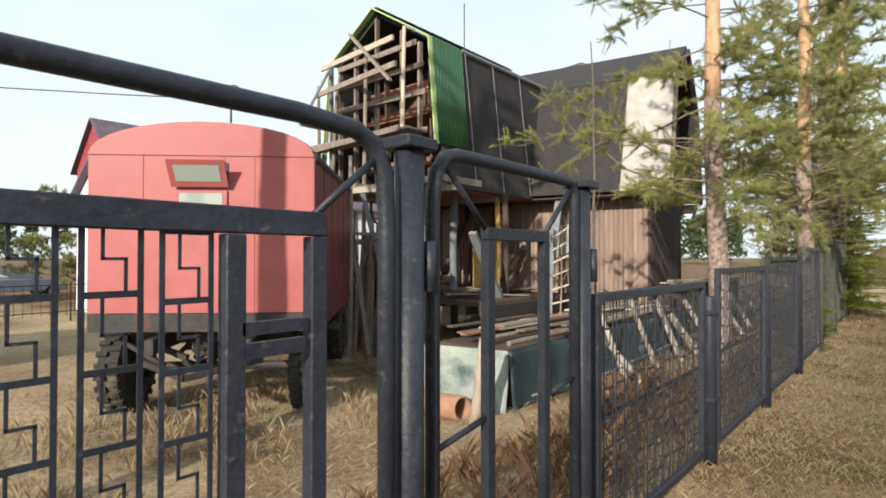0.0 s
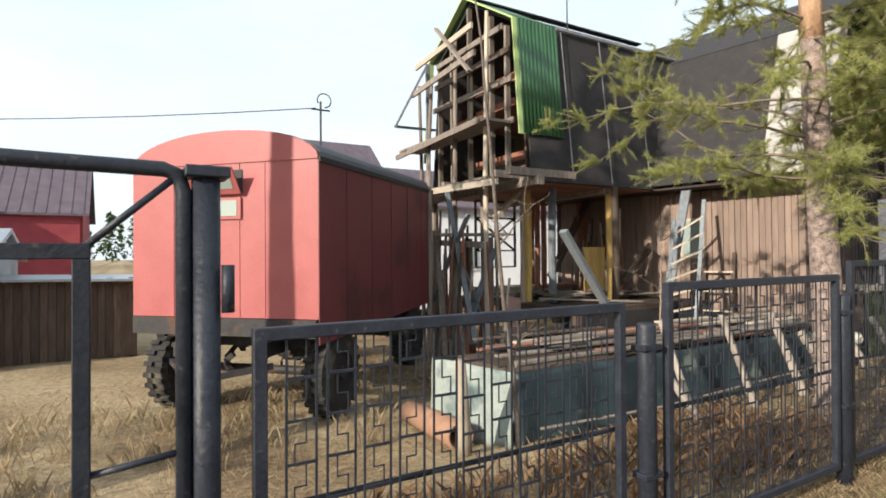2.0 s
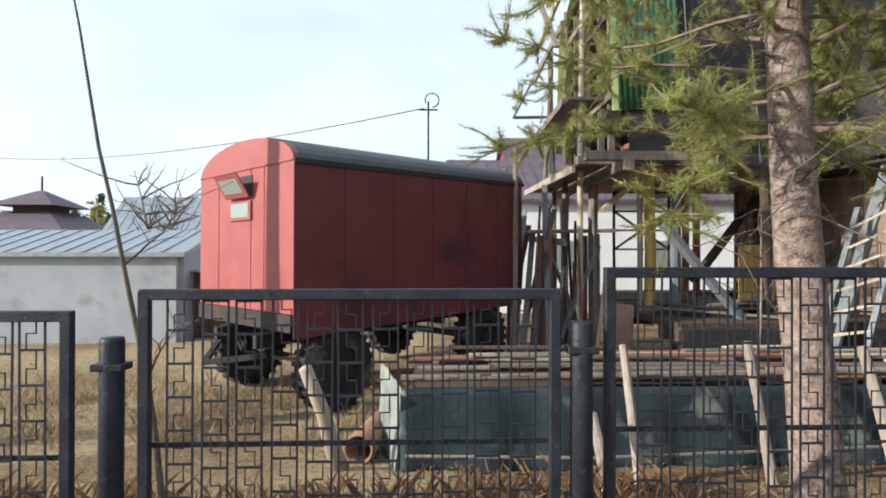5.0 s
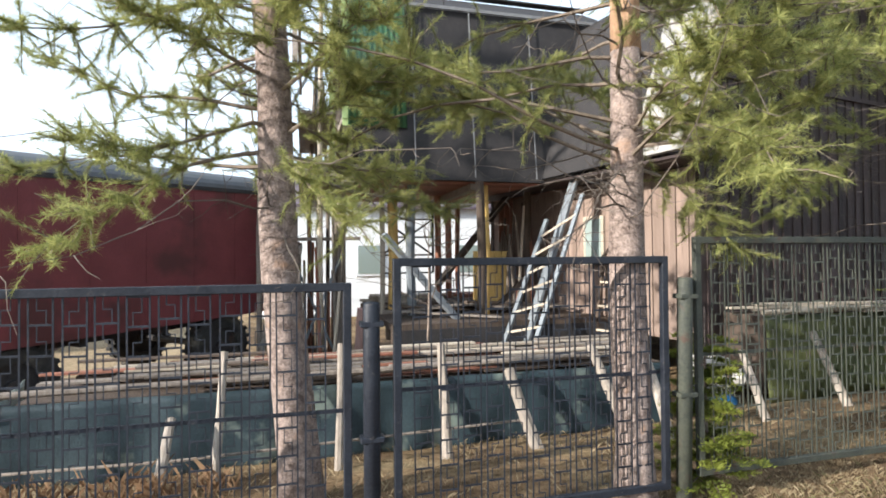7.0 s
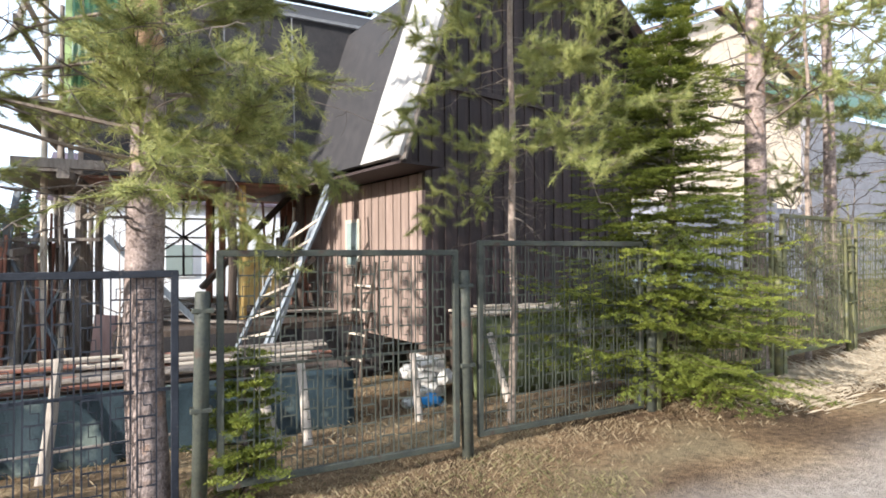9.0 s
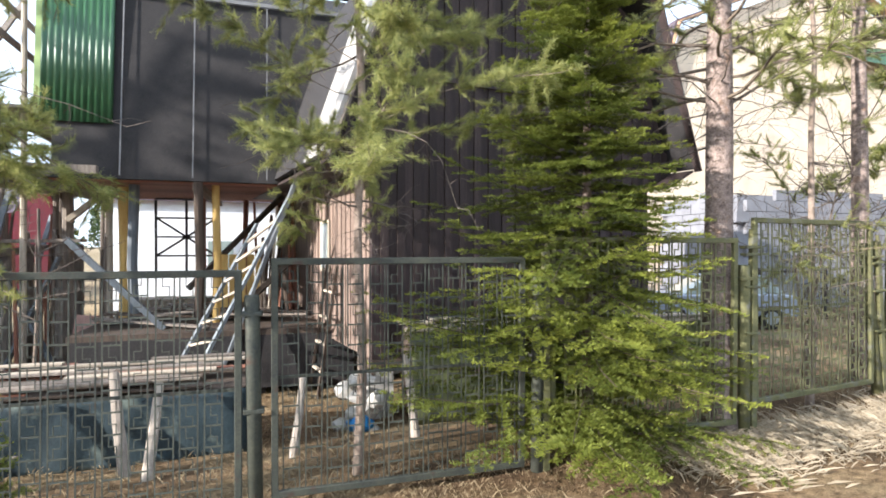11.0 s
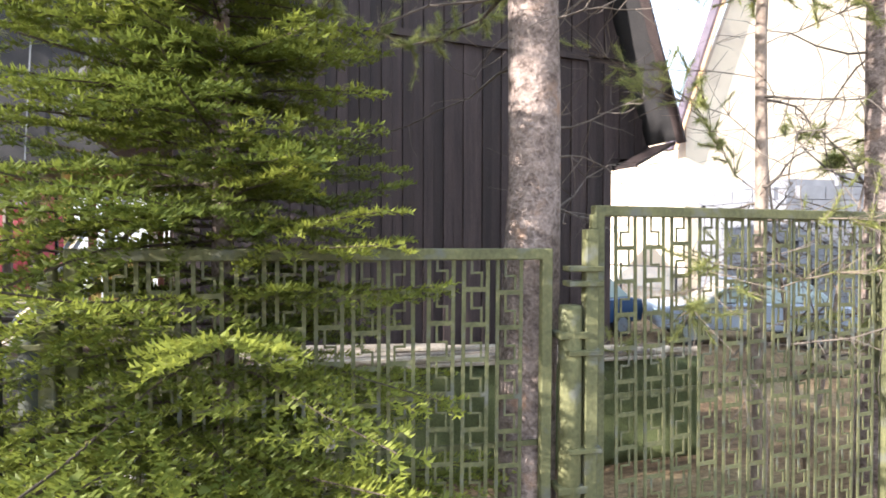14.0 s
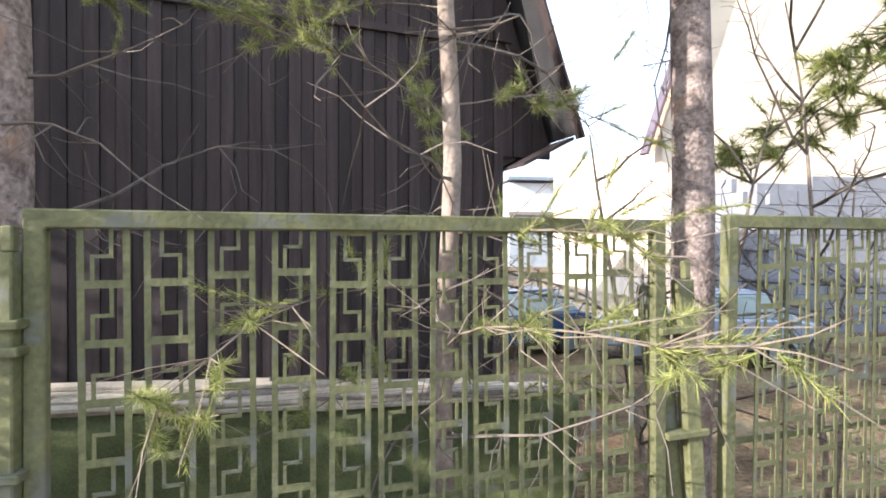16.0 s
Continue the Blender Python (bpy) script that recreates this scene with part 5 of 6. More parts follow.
pine(6.65, 0.46, 6.2, 0.032, 5, "thin young pine beside the fence post", 1.8, 2.5, 1.5, (0.0, 0.0), 36, 14, M_BARK_THIN, None, 0.5, None, (80, 0.062, 0.0022))
pine(11.04, 0.31, 5.0, 0.03, 6, "thin young pine with sparse twigs behind the lattice", 1.2, 1.3, 1.0, (0.0, 0.0), 20, 12, M_BARK_THIN, None, 0.13, None, (120, 0.042, 0.0013))
pine(14.6, 0.9, 8.0, 0.10, 7, "pine farther along the fence", 2.0, 2.6, 1.9, (0.0, 0.0), 34, 8, None, 4.5, 0.8, None, (26, 0.09, 0.005))
pine(17.5, 0.8, 9.0, 0.11, 8, "pine farther along the fence", 2.0, 2.4, 2.0, (0.0, 0.0), 30, 6, None, 4.5, 0.8, None, (22, 0.1, 0.006))


def fir(x, y, height, reach, seed, label, layers=26, fine=1.0, limbs=7):
    """Tiers of flat fronds: limb, side twigs, and finger shoots clad in short needles, paler at the tips."""
    rng = random.Random(seed)
    z0 = gz(x, y)
    t = thing("fir_tree", label, "tree", pose(x, y, z0))
    part("trunk", Mesh().tube([(x, y, z0 - 0.05), (x, y, z0 + height * 0.5), (x, y, z0 + height)], [0.012 * height + 0.012, 0.008 * height, 0.004], 10), M_BARK, t, "reddish brown slim trunk", smooth=True)
    wood = Mesh()
    # tone puts inner crown shade and sun on the tips into the colour
    v, f, tone = [], [], []
    up = Vector((0, 0, 1))

    def shoot(p, d, length, t0, t1):
        d = d.normalized()
        lat = d.cross(up)
        if lat.length < 1e-4:
            return
        lat.normalize()
        ver = lat.cross(d)
        m = max(4, int(length / 0.0058 * fine))
        for g in range(m):
            k = g / m
            b = p + d * (length * k)
            th = rng.choice((0.15, 2.9, 0.9, 2.2, -0.3, 3.4)) + rng.uniform(-0.2, 0.2)
            n = d * 0.55 + lat * math.cos(th) + ver * math.sin(th)
            n = n.normalized() * rng.uniform(0.024, 0.036) * (1.15 - 0.45 * k)
            ww = d * 0.0062
            z = len(v)
            v.extend((tuple(b - ww), tuple(b + ww), tuple(b + n)))
            f.append((z, z + 1, z + 2))
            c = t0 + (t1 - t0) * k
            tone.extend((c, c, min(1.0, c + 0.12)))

    for i in range(layers):
        h = 0.14 + (height - 0.3) * (i / layers) ** 1.05
        k = (1 - h / height) ** 0.9
        for j in range(limbs):
            a = j * 6.283 / limbs + i * 0.97 + rng.uniform(-0.45, 0.45)
            L = reach * k * rng.choice((0.5, 0.75, 0.9, 1.0, 1.12)) * (1 - (0.14 + 0.16 * smoothstep(0.6, 1.1, h)) * math.cos(a)) + 0.08
            d = Vector((math.cos(a), math.sin(a), rng.uniform(0.0, 0.3)))
            n = 9
            pts = bent((x, y, z0 + h + rng.uniform(-0.08, 0.08)), d, L, rng, n, droop=0.035, kink=0.04)
            for q in range(n - 2, n + 1):
                pts[q].z += 0.012 * (q - n + 3) ** 1.5 * L
            wood.tube(pts[::3], [(0.008 * k + 0.002) * (1 - q / 4.4) for q in range(4)], 4, cap=False)
            bright = rng.random() ** 0.9
            for q in range(1, n + 1):
                e = (pts[q] - pts[q - 1]).normalized()
                side = e.cross(up).normalized()
                w = (1 - q / (n + 2.0)) * L * 0.40 + 0.05
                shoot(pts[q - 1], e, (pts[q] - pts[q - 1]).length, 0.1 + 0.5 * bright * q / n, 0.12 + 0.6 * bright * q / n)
                for s in (-1, 1):
                    dd = (e * 0.85 + side * s * rng.uniform(0.7, 1.0) + up * rng.uniform(-0.2, 0.06)).normalized()
                    wl = w * rng.uniform(0.7, 1.1)
                    m = max(2, int(wl / 0.055))
                    p = pts[q].copy()
                    for c in range(m):
                        dd = (dd + up * rng.gauss(-0.03, 0.06)).normalized()
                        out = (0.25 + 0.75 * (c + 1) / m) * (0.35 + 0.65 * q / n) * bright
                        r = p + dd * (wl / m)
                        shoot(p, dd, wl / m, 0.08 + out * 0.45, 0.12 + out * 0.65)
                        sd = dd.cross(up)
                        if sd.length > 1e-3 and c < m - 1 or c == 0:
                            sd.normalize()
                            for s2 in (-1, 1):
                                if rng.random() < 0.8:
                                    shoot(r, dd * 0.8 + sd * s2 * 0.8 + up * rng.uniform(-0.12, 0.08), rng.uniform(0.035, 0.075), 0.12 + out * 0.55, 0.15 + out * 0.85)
                        p = r
    tagged(part("branchwork", wood, M_WOOD_DARK, t, "thin brown limbs"), kind="stuff")
    me = bpy.data.meshes.new("crown")
    me.from_pydata(v, [], f)
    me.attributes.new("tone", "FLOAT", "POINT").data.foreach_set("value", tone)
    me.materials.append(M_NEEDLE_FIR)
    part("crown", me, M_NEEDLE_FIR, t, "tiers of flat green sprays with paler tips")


fir(8.5, 0.24, 4.5, 1.5, 31, "bushy green fir growing through the fence", 38, 0.85, 8)
fir(4.24, 0.14, 1.25, 0.3, 32, "small young fir behind the lattice", 9, 0.5)
fir(14.5, 0.6, 3.8, 0.9, 33, "green fir along the lane fence", 15, 0.35, 6)
fir(15.8, 0.2, 4.8, 1.1, 34, "green fir along the lane fence", 15, 0.3, 6)


def bare_tree(x, y, height, seed, label, r=0.03, spread=0.35, lean=(0, 0), n=9, mat=None):
    rng = random.Random(seed)
    z0 = gz(x, y)
    t = thing("bare_tree", label, "tree", pose(x, y, z0))
    pts = bent((x, y, z0 - 0.05), (lean[0], lean[1], 1), height, rng, 10, kink=0.04)
    part("trunk", Mesh().tube(pts, [r * (1 - i / 11) + 0.003 for i in range(11)], 8), mat or M_BARK_THIN, t, smooth=True)
    m = Mesh()
    for i in range(n):
        k = rng.randrange(3, 10)
        b = bent(pts[k], (rng.gauss(0, 1), rng.gauss(0, 1), rng.uniform(0.3, 1.1)), height * spread * rng.uniform(0.4, 1), rng, 6, kink=0.15)
        m.tube(b, [r * 0.35 * (1 - q / 7) + 0.002 for q in range(7)], 5)
        for q in range(2, 7):
            for _ in range(2):
                tw = bent(b[q], (rng.gauss(0, 1), rng.gauss(0, 1), rng.uniform(0, 1)), height * 0.1 * rng.uniform(0.4, 1), rng, 3, kink=0.2)
                m.tube(tw, [r * 0.12 + 0.001, 0.003, 0.002, 0.0015], 3, cap=False)
    tagged(part("branchwork", m, M_TWIG_DEAD, t, "bare twigs"), kind="stuff")


bare_tree(-2.16, 0.8, 3.2, 41, "thin bare sapling leaning over the slope", 0.017, 0.2, (-0.15, 0.0), 2, M_TWIG_DEAD)
bare_tree(3.2, 4.1, 2.6, 42, "thin bare bush beside the ladder", 0.02, 0.4, (0, 0), 9)
for i, (x, y, h) in enumerate(((13.2, 2.2, 3.2), (14.0, 1.8, 3.6), (14.8, 2.6, 3.0), (12.6, 1.6, 2.6), (15.6, 2.2, 3.4))):
    bare_tree(x, y, h, 50 + i, "leafless grey shrub behind the fence", 0.025, 0.45, (0.15 * (-1) ** i, 0), 12)
bare_tree(-12.5, 22, 5.0, 60, "bare old apple tree by the sheds", 0.12, 0.5, (0.2, 0), 26)


# ---------------------------------------------------------------- neighbouring buildings
def house(name, label, x0, x1, y0, y1, zb, ze, zr, wall, roof, ridge="x", over=0.35, windows=()):
    t = thing(name, label, "house", pose((x0 + x1) / 2, (y0 + y1) / 2, zb))
    th = 0.2
    for nm, c, s in (("wall", ((x0 + x1) / 2, y0, (zb + ze) / 2), (x1 - x0, th, ze - zb)), ("wall", ((x0 + x1) / 2, y1, (zb + ze) / 2), (x1 - x0, th, ze - zb)), ("wall", (x0, (y0 + y1) / 2, (zb + ze) / 2), (th, y1 - y0 - th, ze - zb)), ("wall", (x1, (y0 + y1) / 2, (zb + ze) / 2), (th, y1 - y0 - th, ze - zb))):
        part(nm, Mesh().box(c, s), wall, t)
    if ridge == "x":
        ym = (y0 + y1) / 2
        for x in (x0, x1):
            part("gable", Mesh().prism([(y0, ze), (y1, ze), (ym, zr)], lambda y, z: (x - 0.08, y, z + 0.002), lambda y, z: (x + 0.08, y, z + 0.002)), wall, t)
        sl = (zr - ze) / (ym - y0)
        for sy, ya in ((1, y0 - over), (-1, y1 + over)):
            part("roof", Mesh().prism([(0, 0), (1, 0), (1, 1), (0, 1)], lambda i, j: ((x0 - over, x1 + over)[i], (ya, ym)[j], (ze - over * sl, zr)[j] + 0.02), lambda i, j: ((x0 - over, x1 + over)[i], (ya, ym)[j], (ze - over * sl, zr)[j] + 0.12)), roof, t)
        n = int((x1 - x0 + 2 * over) / 0.45)
        for i in range(n):
            x = x0 - over + 0.45 * (i + 0.5)
            part("roof_rib", Mesh().beam((x, y0 - over, ze - over * sl + 0.13), (x, ym, zr + 0.13), 0.05, 0.03), roof, t)
    else:
        xm = (x0 + x1) / 2
        for y in (y0, y1):
            part("gable", Mesh().prism([(x0, ze), (x1, ze), (xm, zr)], lambda x, z: (x, y - 0.08, z + 0.002), lambda x, z: (x, y + 0.08, z + 0.002)), wall, t)
        sl = (zr - ze) / (xm - x0)
        for xa in (x0 - over, x1 + over):
            part("roof", Mesh().prism([(0, 0), (1, 0), (1, 1), (0, 1)], lambda i, j: ((xa, xm)[j], (y0 - over, y1 + over)[i], (ze - over * sl, zr)[j] + 0.02), lambda i, j: ((xa, xm)[j], (y0 - over, y1 + over)[i], (ze - over * sl, zr)[j] + 0.14)), roof, t)
            part("bargeboard", Mesh().beam((xa, y0 - over - 0.03, ze - over * sl), (xm, y0 - over - 0.03, zr), 0.04, 0.24, (0, 1, 0)), M_WOOD_YELLOW, t, "yellow-brown wooden bargeboard")
    for wx, wz, ww, wh in windows:
        w = part("window", Mesh().box((wx, y0 - 0.13, wz), (ww, 0.06, wh)), M_HOUSE_WHITE, t)
        part("pane", Mesh().box((wx, y0 - 0.17, wz), (ww - 0.16, 0.02, wh - 0.16)), M_GLASS, w)
    return t


house("garage", "long low whitewashed garage with sheet roof", -19, -6.6, 11.0, 15.0, -0.5, 1.6, 2.15, M_SHED_WALL, M_ROOFTIN, over=0.25)
house("red_house", "dark red house with purple-grey roof", -8.8, -5.9, 27, 33, -0.5, 3.75, 6.2, M_HOUSE_RED, M_SLATE)
house("far_house", "house with purple-grey ribbed roof behind the trailer", 4.7, 10.8, 32, 38, -0.5, 6.9, 9.5, M_HOUSE_RED, M_SLATE)
house("white_house", "white walled house behind the yard", 0.5, 14.5, 17.5, 23, -0.5, 3.7, 5.4, M_HOUSE_WHITE, M_SLATE, windows=((4.2, 1.6, 1.0, 1.2), (8, 1.6, 1.0, 1.2), (11.5, 1.6, 1.0, 1.2)))


def beige_house():
    t = thing("beige_house", "large sunlit beige house with steep gambrel roof", "house", pose(36, 22, -0.5))
    prof = [(24.0, -0.5), (48, -0.5), (48, 7.0), (45.6, 13.2), (36, 17.2), (26.4, 13.2), (24.0, 7.0)]
    part("front_wall", Mesh().prism(prof, lambda x, z: (x, 20, z), lambda x, z: (x, 20.3, z)), M_HOUSE_BEIGE, t)
    part("side_wall", Mesh().box((24.15, 26.3, 3.2), (0.3, 12, 7.4)), M_HOUSE_BEIGE, t)
    edge = [(23.3, 5.9), (25.9, 13.5), (36, 17.7), (46.1, 13.5), (48.7, 5.9)]
    for (xa, za), (xb, zb) in zip(edge, edge[1:]):
        n = Vector((za - zb, xb - xa)).normalized() * 0.15
        part("roof_slope", Mesh().prism([(0, 0), (1, 0), (1, 1), (0, 1)], lambda i, j: ((xa, xb)[i], (19.8, 20.4)[j], (za, zb)[i]), lambda i, j: ((xa, xb)[i] + n.x, (19.8, 20.4)[j], (za, zb)[i] + n.y)), M_SLATE, t)
        part("bargeboard", Mesh().beam((xa, 19.77, za), (xb, 19.77, zb), 0.05, 0.45, (0, 1, 0)), M_BARGE, t, "tan wooden bargeboard")
    # wing under a green sheet roof
    # grey colour stands for the shade on the wing's wall
    part("wing_wall", Mesh().box((51.5, 22.5, 5.6), (13.4, 6.0, 12.2)), M_GREY_BLOCK, t, "wing wall with its shade put into the grey")
    wing = [(36.2, 19.2, 12.6), (59, 19.2, 11.6), (59, 22.5, 16.9), (40.0, 22.5, 16.9)]
    part("wing_roof", Mesh().prism([(0, 0), (1, 0), (2, 0), (3, 0)], lambda i, j: wing[i], lambda i, j: (wing[i][0], wing[i][1] + 0.1, wing[i][2] + 0.18)), M_GREEN_TIN, t, "dark green sheet roof")


beige_house()


def block_building():
    """Flat-topped shell of large grey blocks with an uneven upper course."""
    rng = random.Random(61)
    t = thing("block_building", "unfinished grey block building behind the yard", "building", pose(28.1, 14.0, -0.4))
    x0, x1, y0, y1 = 21.8, 34.4, 11.9, 16.0
    part("core", Mesh().box(((x0 + x1) / 2, (y0 + y1) / 2, 1.7), (x1 - x0 - 0.12, y1 - y0 - 0.12, 4.2)), M_GREY_BLOCK, t)
    for row in range(11):
        z = -0.29 + 0.41 * row
        for n, fixed in ((14, "front"), (4, "side")):
            for i in range(n):
                if row == 10 and rng.random() < 0.45:
                    continue
                u = 0.9 * (i + 0.5 * (row % 2))
                w = 0.87 + rng.uniform(-0.01, 0.01)
                if fixed == "front":
                    c = Mesh().box((x0 + u + 0.3, y0 - rng.uniform(0, 0.012), z), (w, 0.18, 0.39))
                else:
                    c = Mesh().box((x0 - rng.uniform(0, 0.012), y0 + u + 0.4, z), (0.18, w, 0.39))
                part("block", c, M_GREY_BLOCK, t)


block_building()


def far_white_house():
    """Large pale house across the meadow: bluish lower storey, white upper wall, grey eave board."""
    t = thing("white_far_house", "large white house with pale blue lower storey across the meadow", "house", pose(36.5, 56, 0))
    part("wall", Mesh().box((36.5, 58, 2.4), (17, 6, 5.8)), M_SHED_WALL, t, "pale blue lower wall")
    part("wall", Mesh().box((36.5, 58.2, 7.0), (16.8, 5.6, 3.4)), M_HOUSE_WHITE, t, "white upper wall")
    part("roof", Mesh().box((36.5, 58, 9.1), (17.6, 7.2, 0.35)), M_ROOFTIN, t)
    part("eave_board", Mesh().box((36.5, 54.85, 5.4), (17.4, 0.3, 0.35)), M_WOOD_GREY, t, "grey eave board")
    for i in range(6):
        w = part("window", Mesh().box((29.6 + 2.6 * i, 54.95, 3.4), (1.3, 0.1, 1.5)), M_HOUSE_WHITE, t)
        part("pane", Mesh().box((29.6 + 2.6 * i, 54.88, 3.4), (1.1, 0.05, 1.3)), M_GLASS, w)


far_white_house()
house("far_cottage", "white far cottage with dark roof", 10.5, 17.5, 34, 40, -0.5, 3.2, 5.6, M_HOUSE_WHITE, M_SLATE, windows=((12, 1.8, 1.0, 1.2), (14, 1.8, 1.0, 1.2), (16, 1.8, 1.0, 1.2)))


def gazebo():
    t = thing("gazebo", "dark two-tier hipped gazebo roof", "gazebo", pose(-24, 32, 0))
    def hip(cx, cy, z0, z1, r0, r1, name):
        m = Mesh()
        for r, z in ((r0, z0), (r1, z1)):
            for sx, sy in ((-1, -1), (1, -1), (1, 1), (-1, 1)):
                m.v.append((cx + sx * r, cy + sy * r, z))
        m.f += [(0, 1, 5, 4), (1, 2, 6, 5), (2, 3, 7, 6), (3, 0, 4, 7), (4, 5, 6, 7), (3, 2, 1, 0)]
        part(name, m, M_SLATE, t)
    hip(-24, 32, 2.7, 4.2, 3.8, 1.2, "lower_roof")
    hip(-24, 32, 4.5, 5.5, 1.9, 0.15, "upper_roof")
    part("lantern", Mesh().box((-24, 32, 4.35), (2.0, 2.0, 0.4)), M_WOOD_DARK, t)
    part("finial", Mesh().tube([(-24, 32, 5.4), (-24, 32, 6.4)], 0.06, 6), M_IRON, t)
    for sx in (-1, 1):
        for sy in (-1, 1):
            part("post", Mesh().box((-24 + 3.3 * sx, 32 + 3.3 * sy, 1.1), (0.25, 0.25, 3.4)), M_WOOD_DARK, t)


gazebo()


def wood_shed():
    t = thing("woodshed", "dark plank woodshed with flat tin cover", "shed", pose(-5.2, 12.4, -0.5))
    for i in range(18):
        part("plank", Mesh().box((-6.5 + 0.14 * i, 11.7, 0.33 + 0.02 * (i % 3)), (0.13, 0.03, 1.66)), M_WOOD_DARK, t)
    part("side", Mesh().box((-4.05, 12.3, 0.3), (0.04, 1.2, 1.6)), M_WOOD_DARK, t)
    part("cover", Mesh().box((-5.3, 12.2, 1.2), (2.8, 1.5, 0.05), Euler((0.04, 0.02, 0)).to_matrix()), M_ROOFTIN, t)
    part("body", Mesh().box((-5.3, 12.3, 0.3), (2.4, 1.1, 1.6)), M_WOOD_DARK, t)


wood_shed()

# tall pipe with a ring, and the wire
pp = thing("wire_pole", "thin steel wire pole with a ring on top", "pole", pose(-0.66, 9.5, gz(-0.66, 9.5)))
part("pipe", Mesh().tube([(-0.66, 9.5, gz(-0.66, 9.5) - 0.1), (-0.66, 9.5, 4.9)], 0.022, 8), M_IRON, pp)
part("ring", Mesh().tube([(-0.58 + 0.15 * math.cos(a), 9.5, 4.93 + 0.15 * math.sin(a)) for a in np.linspace(-1.5, 3.6, 14)], 0.014, 6), M_IRON, pp)
part("crossbar", Mesh().beam((-0.86, 9.5, 4.72), (-0.46, 9.5, 4.72), 0.03), M_IRON, pp)
solo("overhead_wire", Mesh().tube([Vector((-0.76, 9.5, 4.75)).lerp(Vector((-26, 26, 7.0)), k / 16) - Vector((0, 0, 3.4 * (k / 16) * (1 - k / 16))) for k in range(17)], 0.012, 5), M_IRON, "thin sagging black overhead wire", "wire")
ap = thing("roof_aerial", "thin aerial rod standing on the house roof", "aerial", pose(4.4, 7.4, 6.6))
part("rod", Mesh().tube([(4.4, 7.4, 6.6), (4.4, 7.4, 7.9)], 0.015, 6), M_IRON, ap)


# iron yard fence, cars
def iron_fence(name, label, p, q, h, n):
    t = thing(name, label, "fence", pose(p[0], p[1], gz(*p)))
    a, b = Vector((p[0], p[1], gz(*p))), Vector((q[0], q[1], gz(*q)))
    for i in range(n + 1):
        c = a.lerp(b, i / n)
        part("post", Mesh().box((c.x, c.y, c.z + h / 2), (0.04, 0.04, h + 0.1)), M_IRON, t)
    for k in (0.25, 0.95):
        part("rail", Mesh().beam(a + Vector((0, 0, h * k)), b + Vector((0, 0, h * k)), 0.03), M_IRON, t)
    m = 8 * n
    for i in range(m):
        c = a.lerp(b, (i + 0.5) / m)
        part("bar", Mesh().box((c.x, c.y, c.z + h * 0.55), (0.012, 0.012, h * 0.8)), M_IRON, t)


def wire_fence(p, q, h, n):
    """Posts, rails and a woven diagonal wire mesh."""
    t = thing("wire_fence", "black post fence with woven wire mesh across the yard", "fence", pose(p[0], p[1], gz(*p)))
    a, b = Vector((p[0], p[1], gz(*p))), Vector((q[0], q[1], gz(*q)))
    for i in range(n + 1):
        c = a.lerp(b, i / n)
        part("post", Mesh().box((c.x, c.y, c.z + h / 2), (0.07, 0.07, h + 0.1)), M_IRON, t)
    part("rail", Mesh().beam(a + Vector((0, 0, h * 0.97)), b + Vector((0, 0, h * 0.97)), 0.045), M_IRON, t)
    length, cell = (b - a).length, 0.09
    m = Mesh()
    for i in range(-int(h / cell), int(length / cell)):
        for s in (-1, 1):
            u0, u1 = i * cell, i * cell + h * 0.92
            z0, z1 = 0.04, 0.04 + h * 0.92
            if u0 < 0:
                z0, u0 = z0 - u0, 0.0
            if u1 > length:
                z1, u1 = z1 - (u1 - length), length
            if s < 0:
                u0, u1 = length - u0, length - u1
            m.beam(a.lerp(b, u0 / length) + Vector((0, 0, z0)), a.lerp(b, u1 / length) + Vector((0, 0, z1)), 0.006)
    tagged(part("wire_mesh", m, M_ROOFTIN, t, "grey woven wire mesh"), kind="stuff")


wire_fence((16.4, 18.9), (23.3, 9.8), 1.5, 6)
iron_fence("iron_fence", "black iron bar fence by the far road", (-12.0, 17.5), (3.0, 20.0), 1.2, 8)


def car(x, y, yaw, mat, label):
    t = thing("car", label, "car", pose(x, y, gz(x, y), 0, 0, yaw))
    body = [(-2.05, 0.35), (2.0, 0.35), (2.08, 0.6), (1.95, 0.85), (1.1, 0.95), (-1.6, 0.98), (-2.08, 0.9), (-2.12, 0.6)]
    part("body", Mesh().prism(body, lambda a, z: (a, -0.82, z), lambda a, z: (a, 0.82, z)).data("body", mat, bevel=0.04), mat, t, at=Matrix())
    cab = [(-1.75, 0.96), (1.05, 0.94), (0.35, 1.42), (-1.15, 1.45)]
    part("cabin", Mesh().prism(cab, lambda a, z: (a, -0.72 + 0.1 * (z > 1.2), z), lambda a, z: (a, 0.72 - 0.1 * (z > 1.2), z)).data("cabin", M_GLASS, bevel=0.03), M_GLASS, t, "dark glazed cabin", at=Matrix())
    part("roof", Mesh().box((-0.4, 0, 1.46), (1.5, 1.2, 0.04)).data("roof", mat, bevel=0.015), mat, t, at=Matrix())
    for a in (-1.3, 1.3):
        for b in (-0.76, 0.76):
            w = part("wheel", Mesh().tube([(a, b - 0.1, 0.31), (a, b + 0.1, 0.31)], 0.31, 20).data("wheel", M_RUBBER), M_RUBBER, t, at=Matrix())
            part("rim", Mesh().tube([(a, b - 0.11, 0.31), (a, b + 0.11, 0.31)], 0.19, 14).data("rim", M_ROOFTIN), M_ROOFTIN, w, at=Matrix())
    for b in (-0.6, 0.6):
        part("headlight", Mesh().box((2.0, b, 0.72), (0.12, 0.3, 0.12)).data("headlight", M_GLASS, bevel=0.02), M_GLASS, t, at=Matrix())


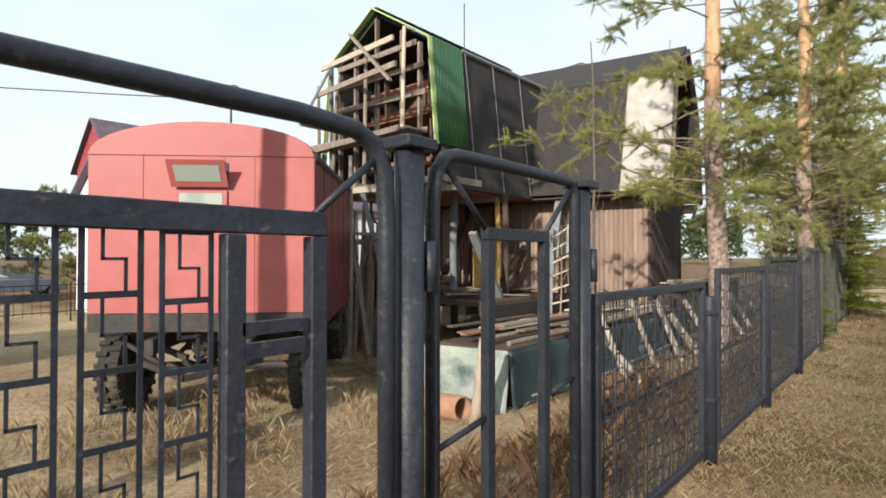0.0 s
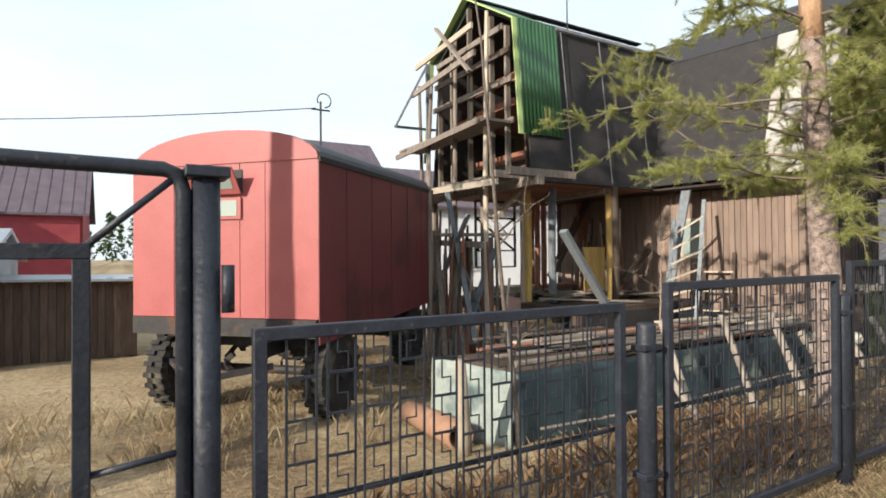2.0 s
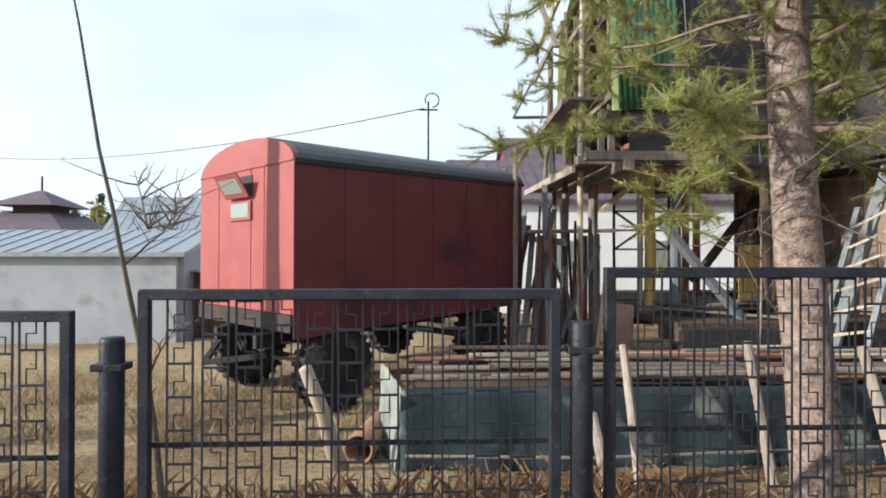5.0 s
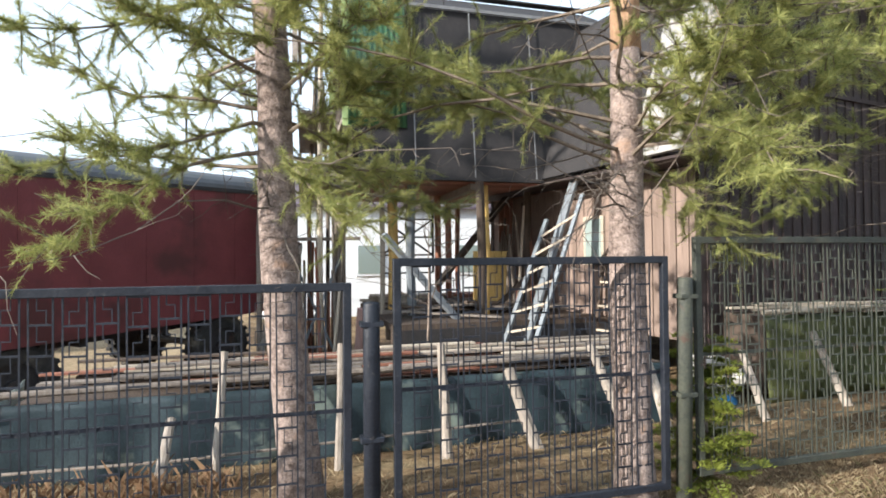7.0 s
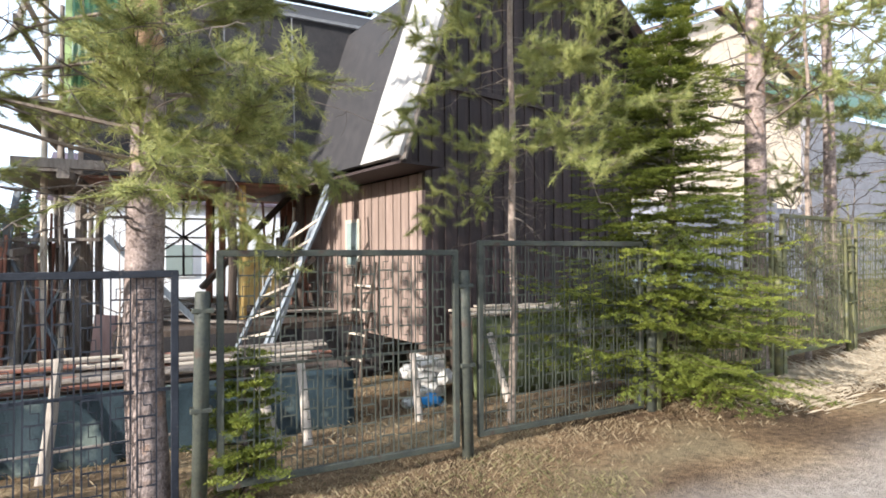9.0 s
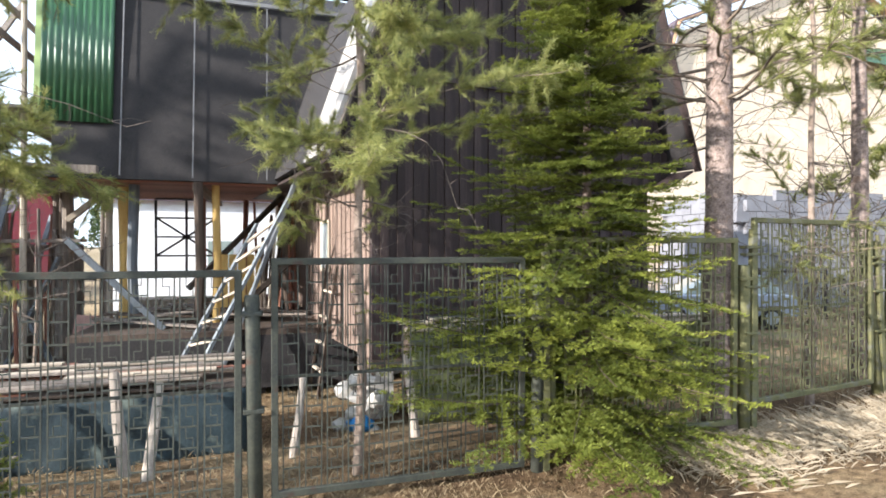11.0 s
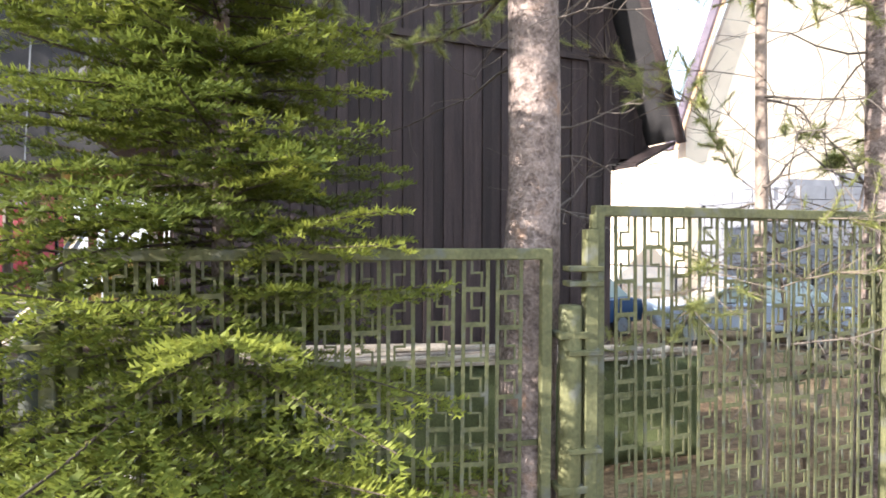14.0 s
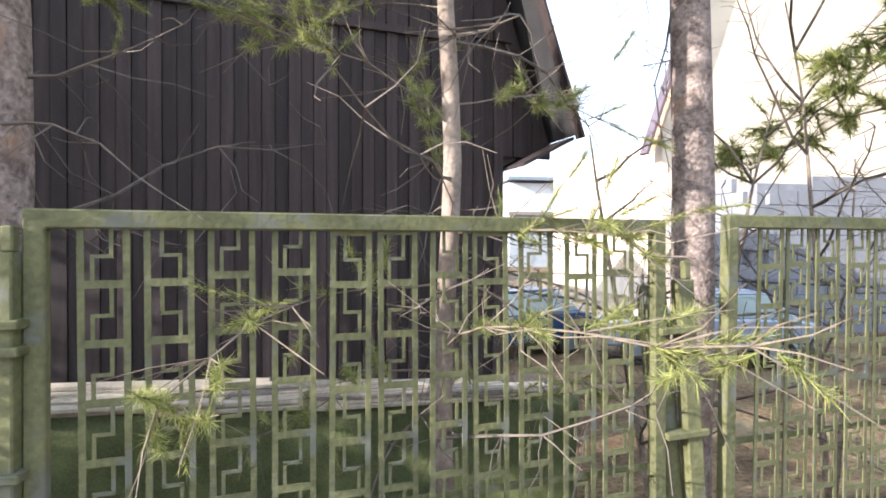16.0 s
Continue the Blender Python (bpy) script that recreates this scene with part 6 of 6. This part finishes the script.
car(14.2, 10.6, 200, M_CAR_BLUE, "dark blue parked car beyond the yard fence")
car(18.2, 9.3, 160, M_CAR_PALE, "pale silver-blue parked car beyond the yard fence")
car(0.6, 33, 10, M_CAR_PALE, "pale car parked by the far houses")


# ---------------------------------------------------------------- distance: woods
def woods():
    rng = random.Random(77)
    v, f = [], []
    for i in range(420):
        a = rng.uniform(-2.2, 2.2)
        d = rng.uniform(110, 190)
        x, y = math.sin(a) * d, math.cos(a) * d
        h, r = rng.uniform(8, 15), rng.uniform(1.6, 3.2)
        for j in range(70):
            k = rng.random() ** 0.7
            th = rng.uniform(0, 6.28)
            rr = r * (1 - k) * rng.uniform(0.3, 1.1)
            c = Vector((x + rr * math.cos(th), y + rr * math.sin(th), h * (0.1 + 0.9 * k)))
            for _ in range(2):
                p = [c + Vector((rng.gauss(0, 0.5), rng.gauss(0, 0.5), rng.gauss(0, 0.45))) for _ in range(3)]
                z = len(v)
                v += [tuple(q) for q in p]
                f.append((z, z + 1, z + 2))
    me = bpy.data.meshes.new("far_woods")
    me.from_pydata(v, [], f)
    me.materials.append(M_LEAF_FAR)
    tagged(new("far_woods", me), "distant belt of dark conifer woods", "woods", kind="stuff")


woods()
for i, (x, y, h) in enumerate(((-30, 48, 7), (-26, 52, 8), (9, 42, 7), (16, 46, 8), (1.5, 30, 5.5), (40, 6, 10), (36, -1.5, 11), (44, 3, 10), (30, 4.5, 9), (48, -6, 11), (52, -1, 12))):
    pine(x, y, h, 0.12, 90 + i, "pine standing farther off", 1.0, 1.2, 1.9, (0, 0), 34, 0, None, 4.0, 0.5, None, (12, 0.16, 0.012))

# dry grass
rg = random.Random(12)
grass("yard_grass", "dry short grass and litter over the yard", [(rg.uniform(-9, 7), rg.uniform(0.2, 9)) for _ in range(1300)], 14, M_STRAW, (0.02, 0.09), 0.22, 1.2)
grass("fence_grass", "dry grass along the foot of the fence", [(rg.uniform(-8, 18), rg.gauss(-0.1, 0.28)) for _ in range(1300)], 22, M_STRAW, (0.015, 0.06), 0.13, 0.9)
grass("trailer_grass", "tall straw tufts round the trailer wheels", [(rg.uniform(-7, -1), rg.uniform(3.6, 6.8)) for _ in range(110)], 26, M_STRAW, (0.10, 0.26), 0.12)
house("grey_cottage", "small grey cottage with pale roof", -15.5, -11.2, 24, 28, -0.5, 2.6, 4.4, M_GREY_BLOCK, M_ROOFTIN)
bare_tree(-9.8, 17.5, 5.2, 61, "bare old fruit tree behind the garage", 0.1, 0.5, (-0.15, 0), 30)

grass("verge_grass", "short olive and straw grass on the lane's verge", [(rg.uniform(-6.5, 6.5), rg.uniform(-1.35, -0.1)) for _ in range(900)], 26, M_VERGE, (0.015, 0.06), 0.16, 1.1)
grass("dead_weeds", "reddish brown dead weed stalks inside the fence", [(rg.uniform(-5.2, 1.0), rg.uniform(0.35, 1.6)) for _ in range(130)], 22, M_WEED, (0.06, 0.26), 0.10, 0.8)
grass("bank_straw", "pale fallen dry grass on the bank beside the fence", [(rg.uniform(9.0, 13.5), rg.gauss(-0.3, 0.22)) for _ in range(420)], 26, M_STRAW_PALE, (0.03, 0.09), 0.14, 2.2)
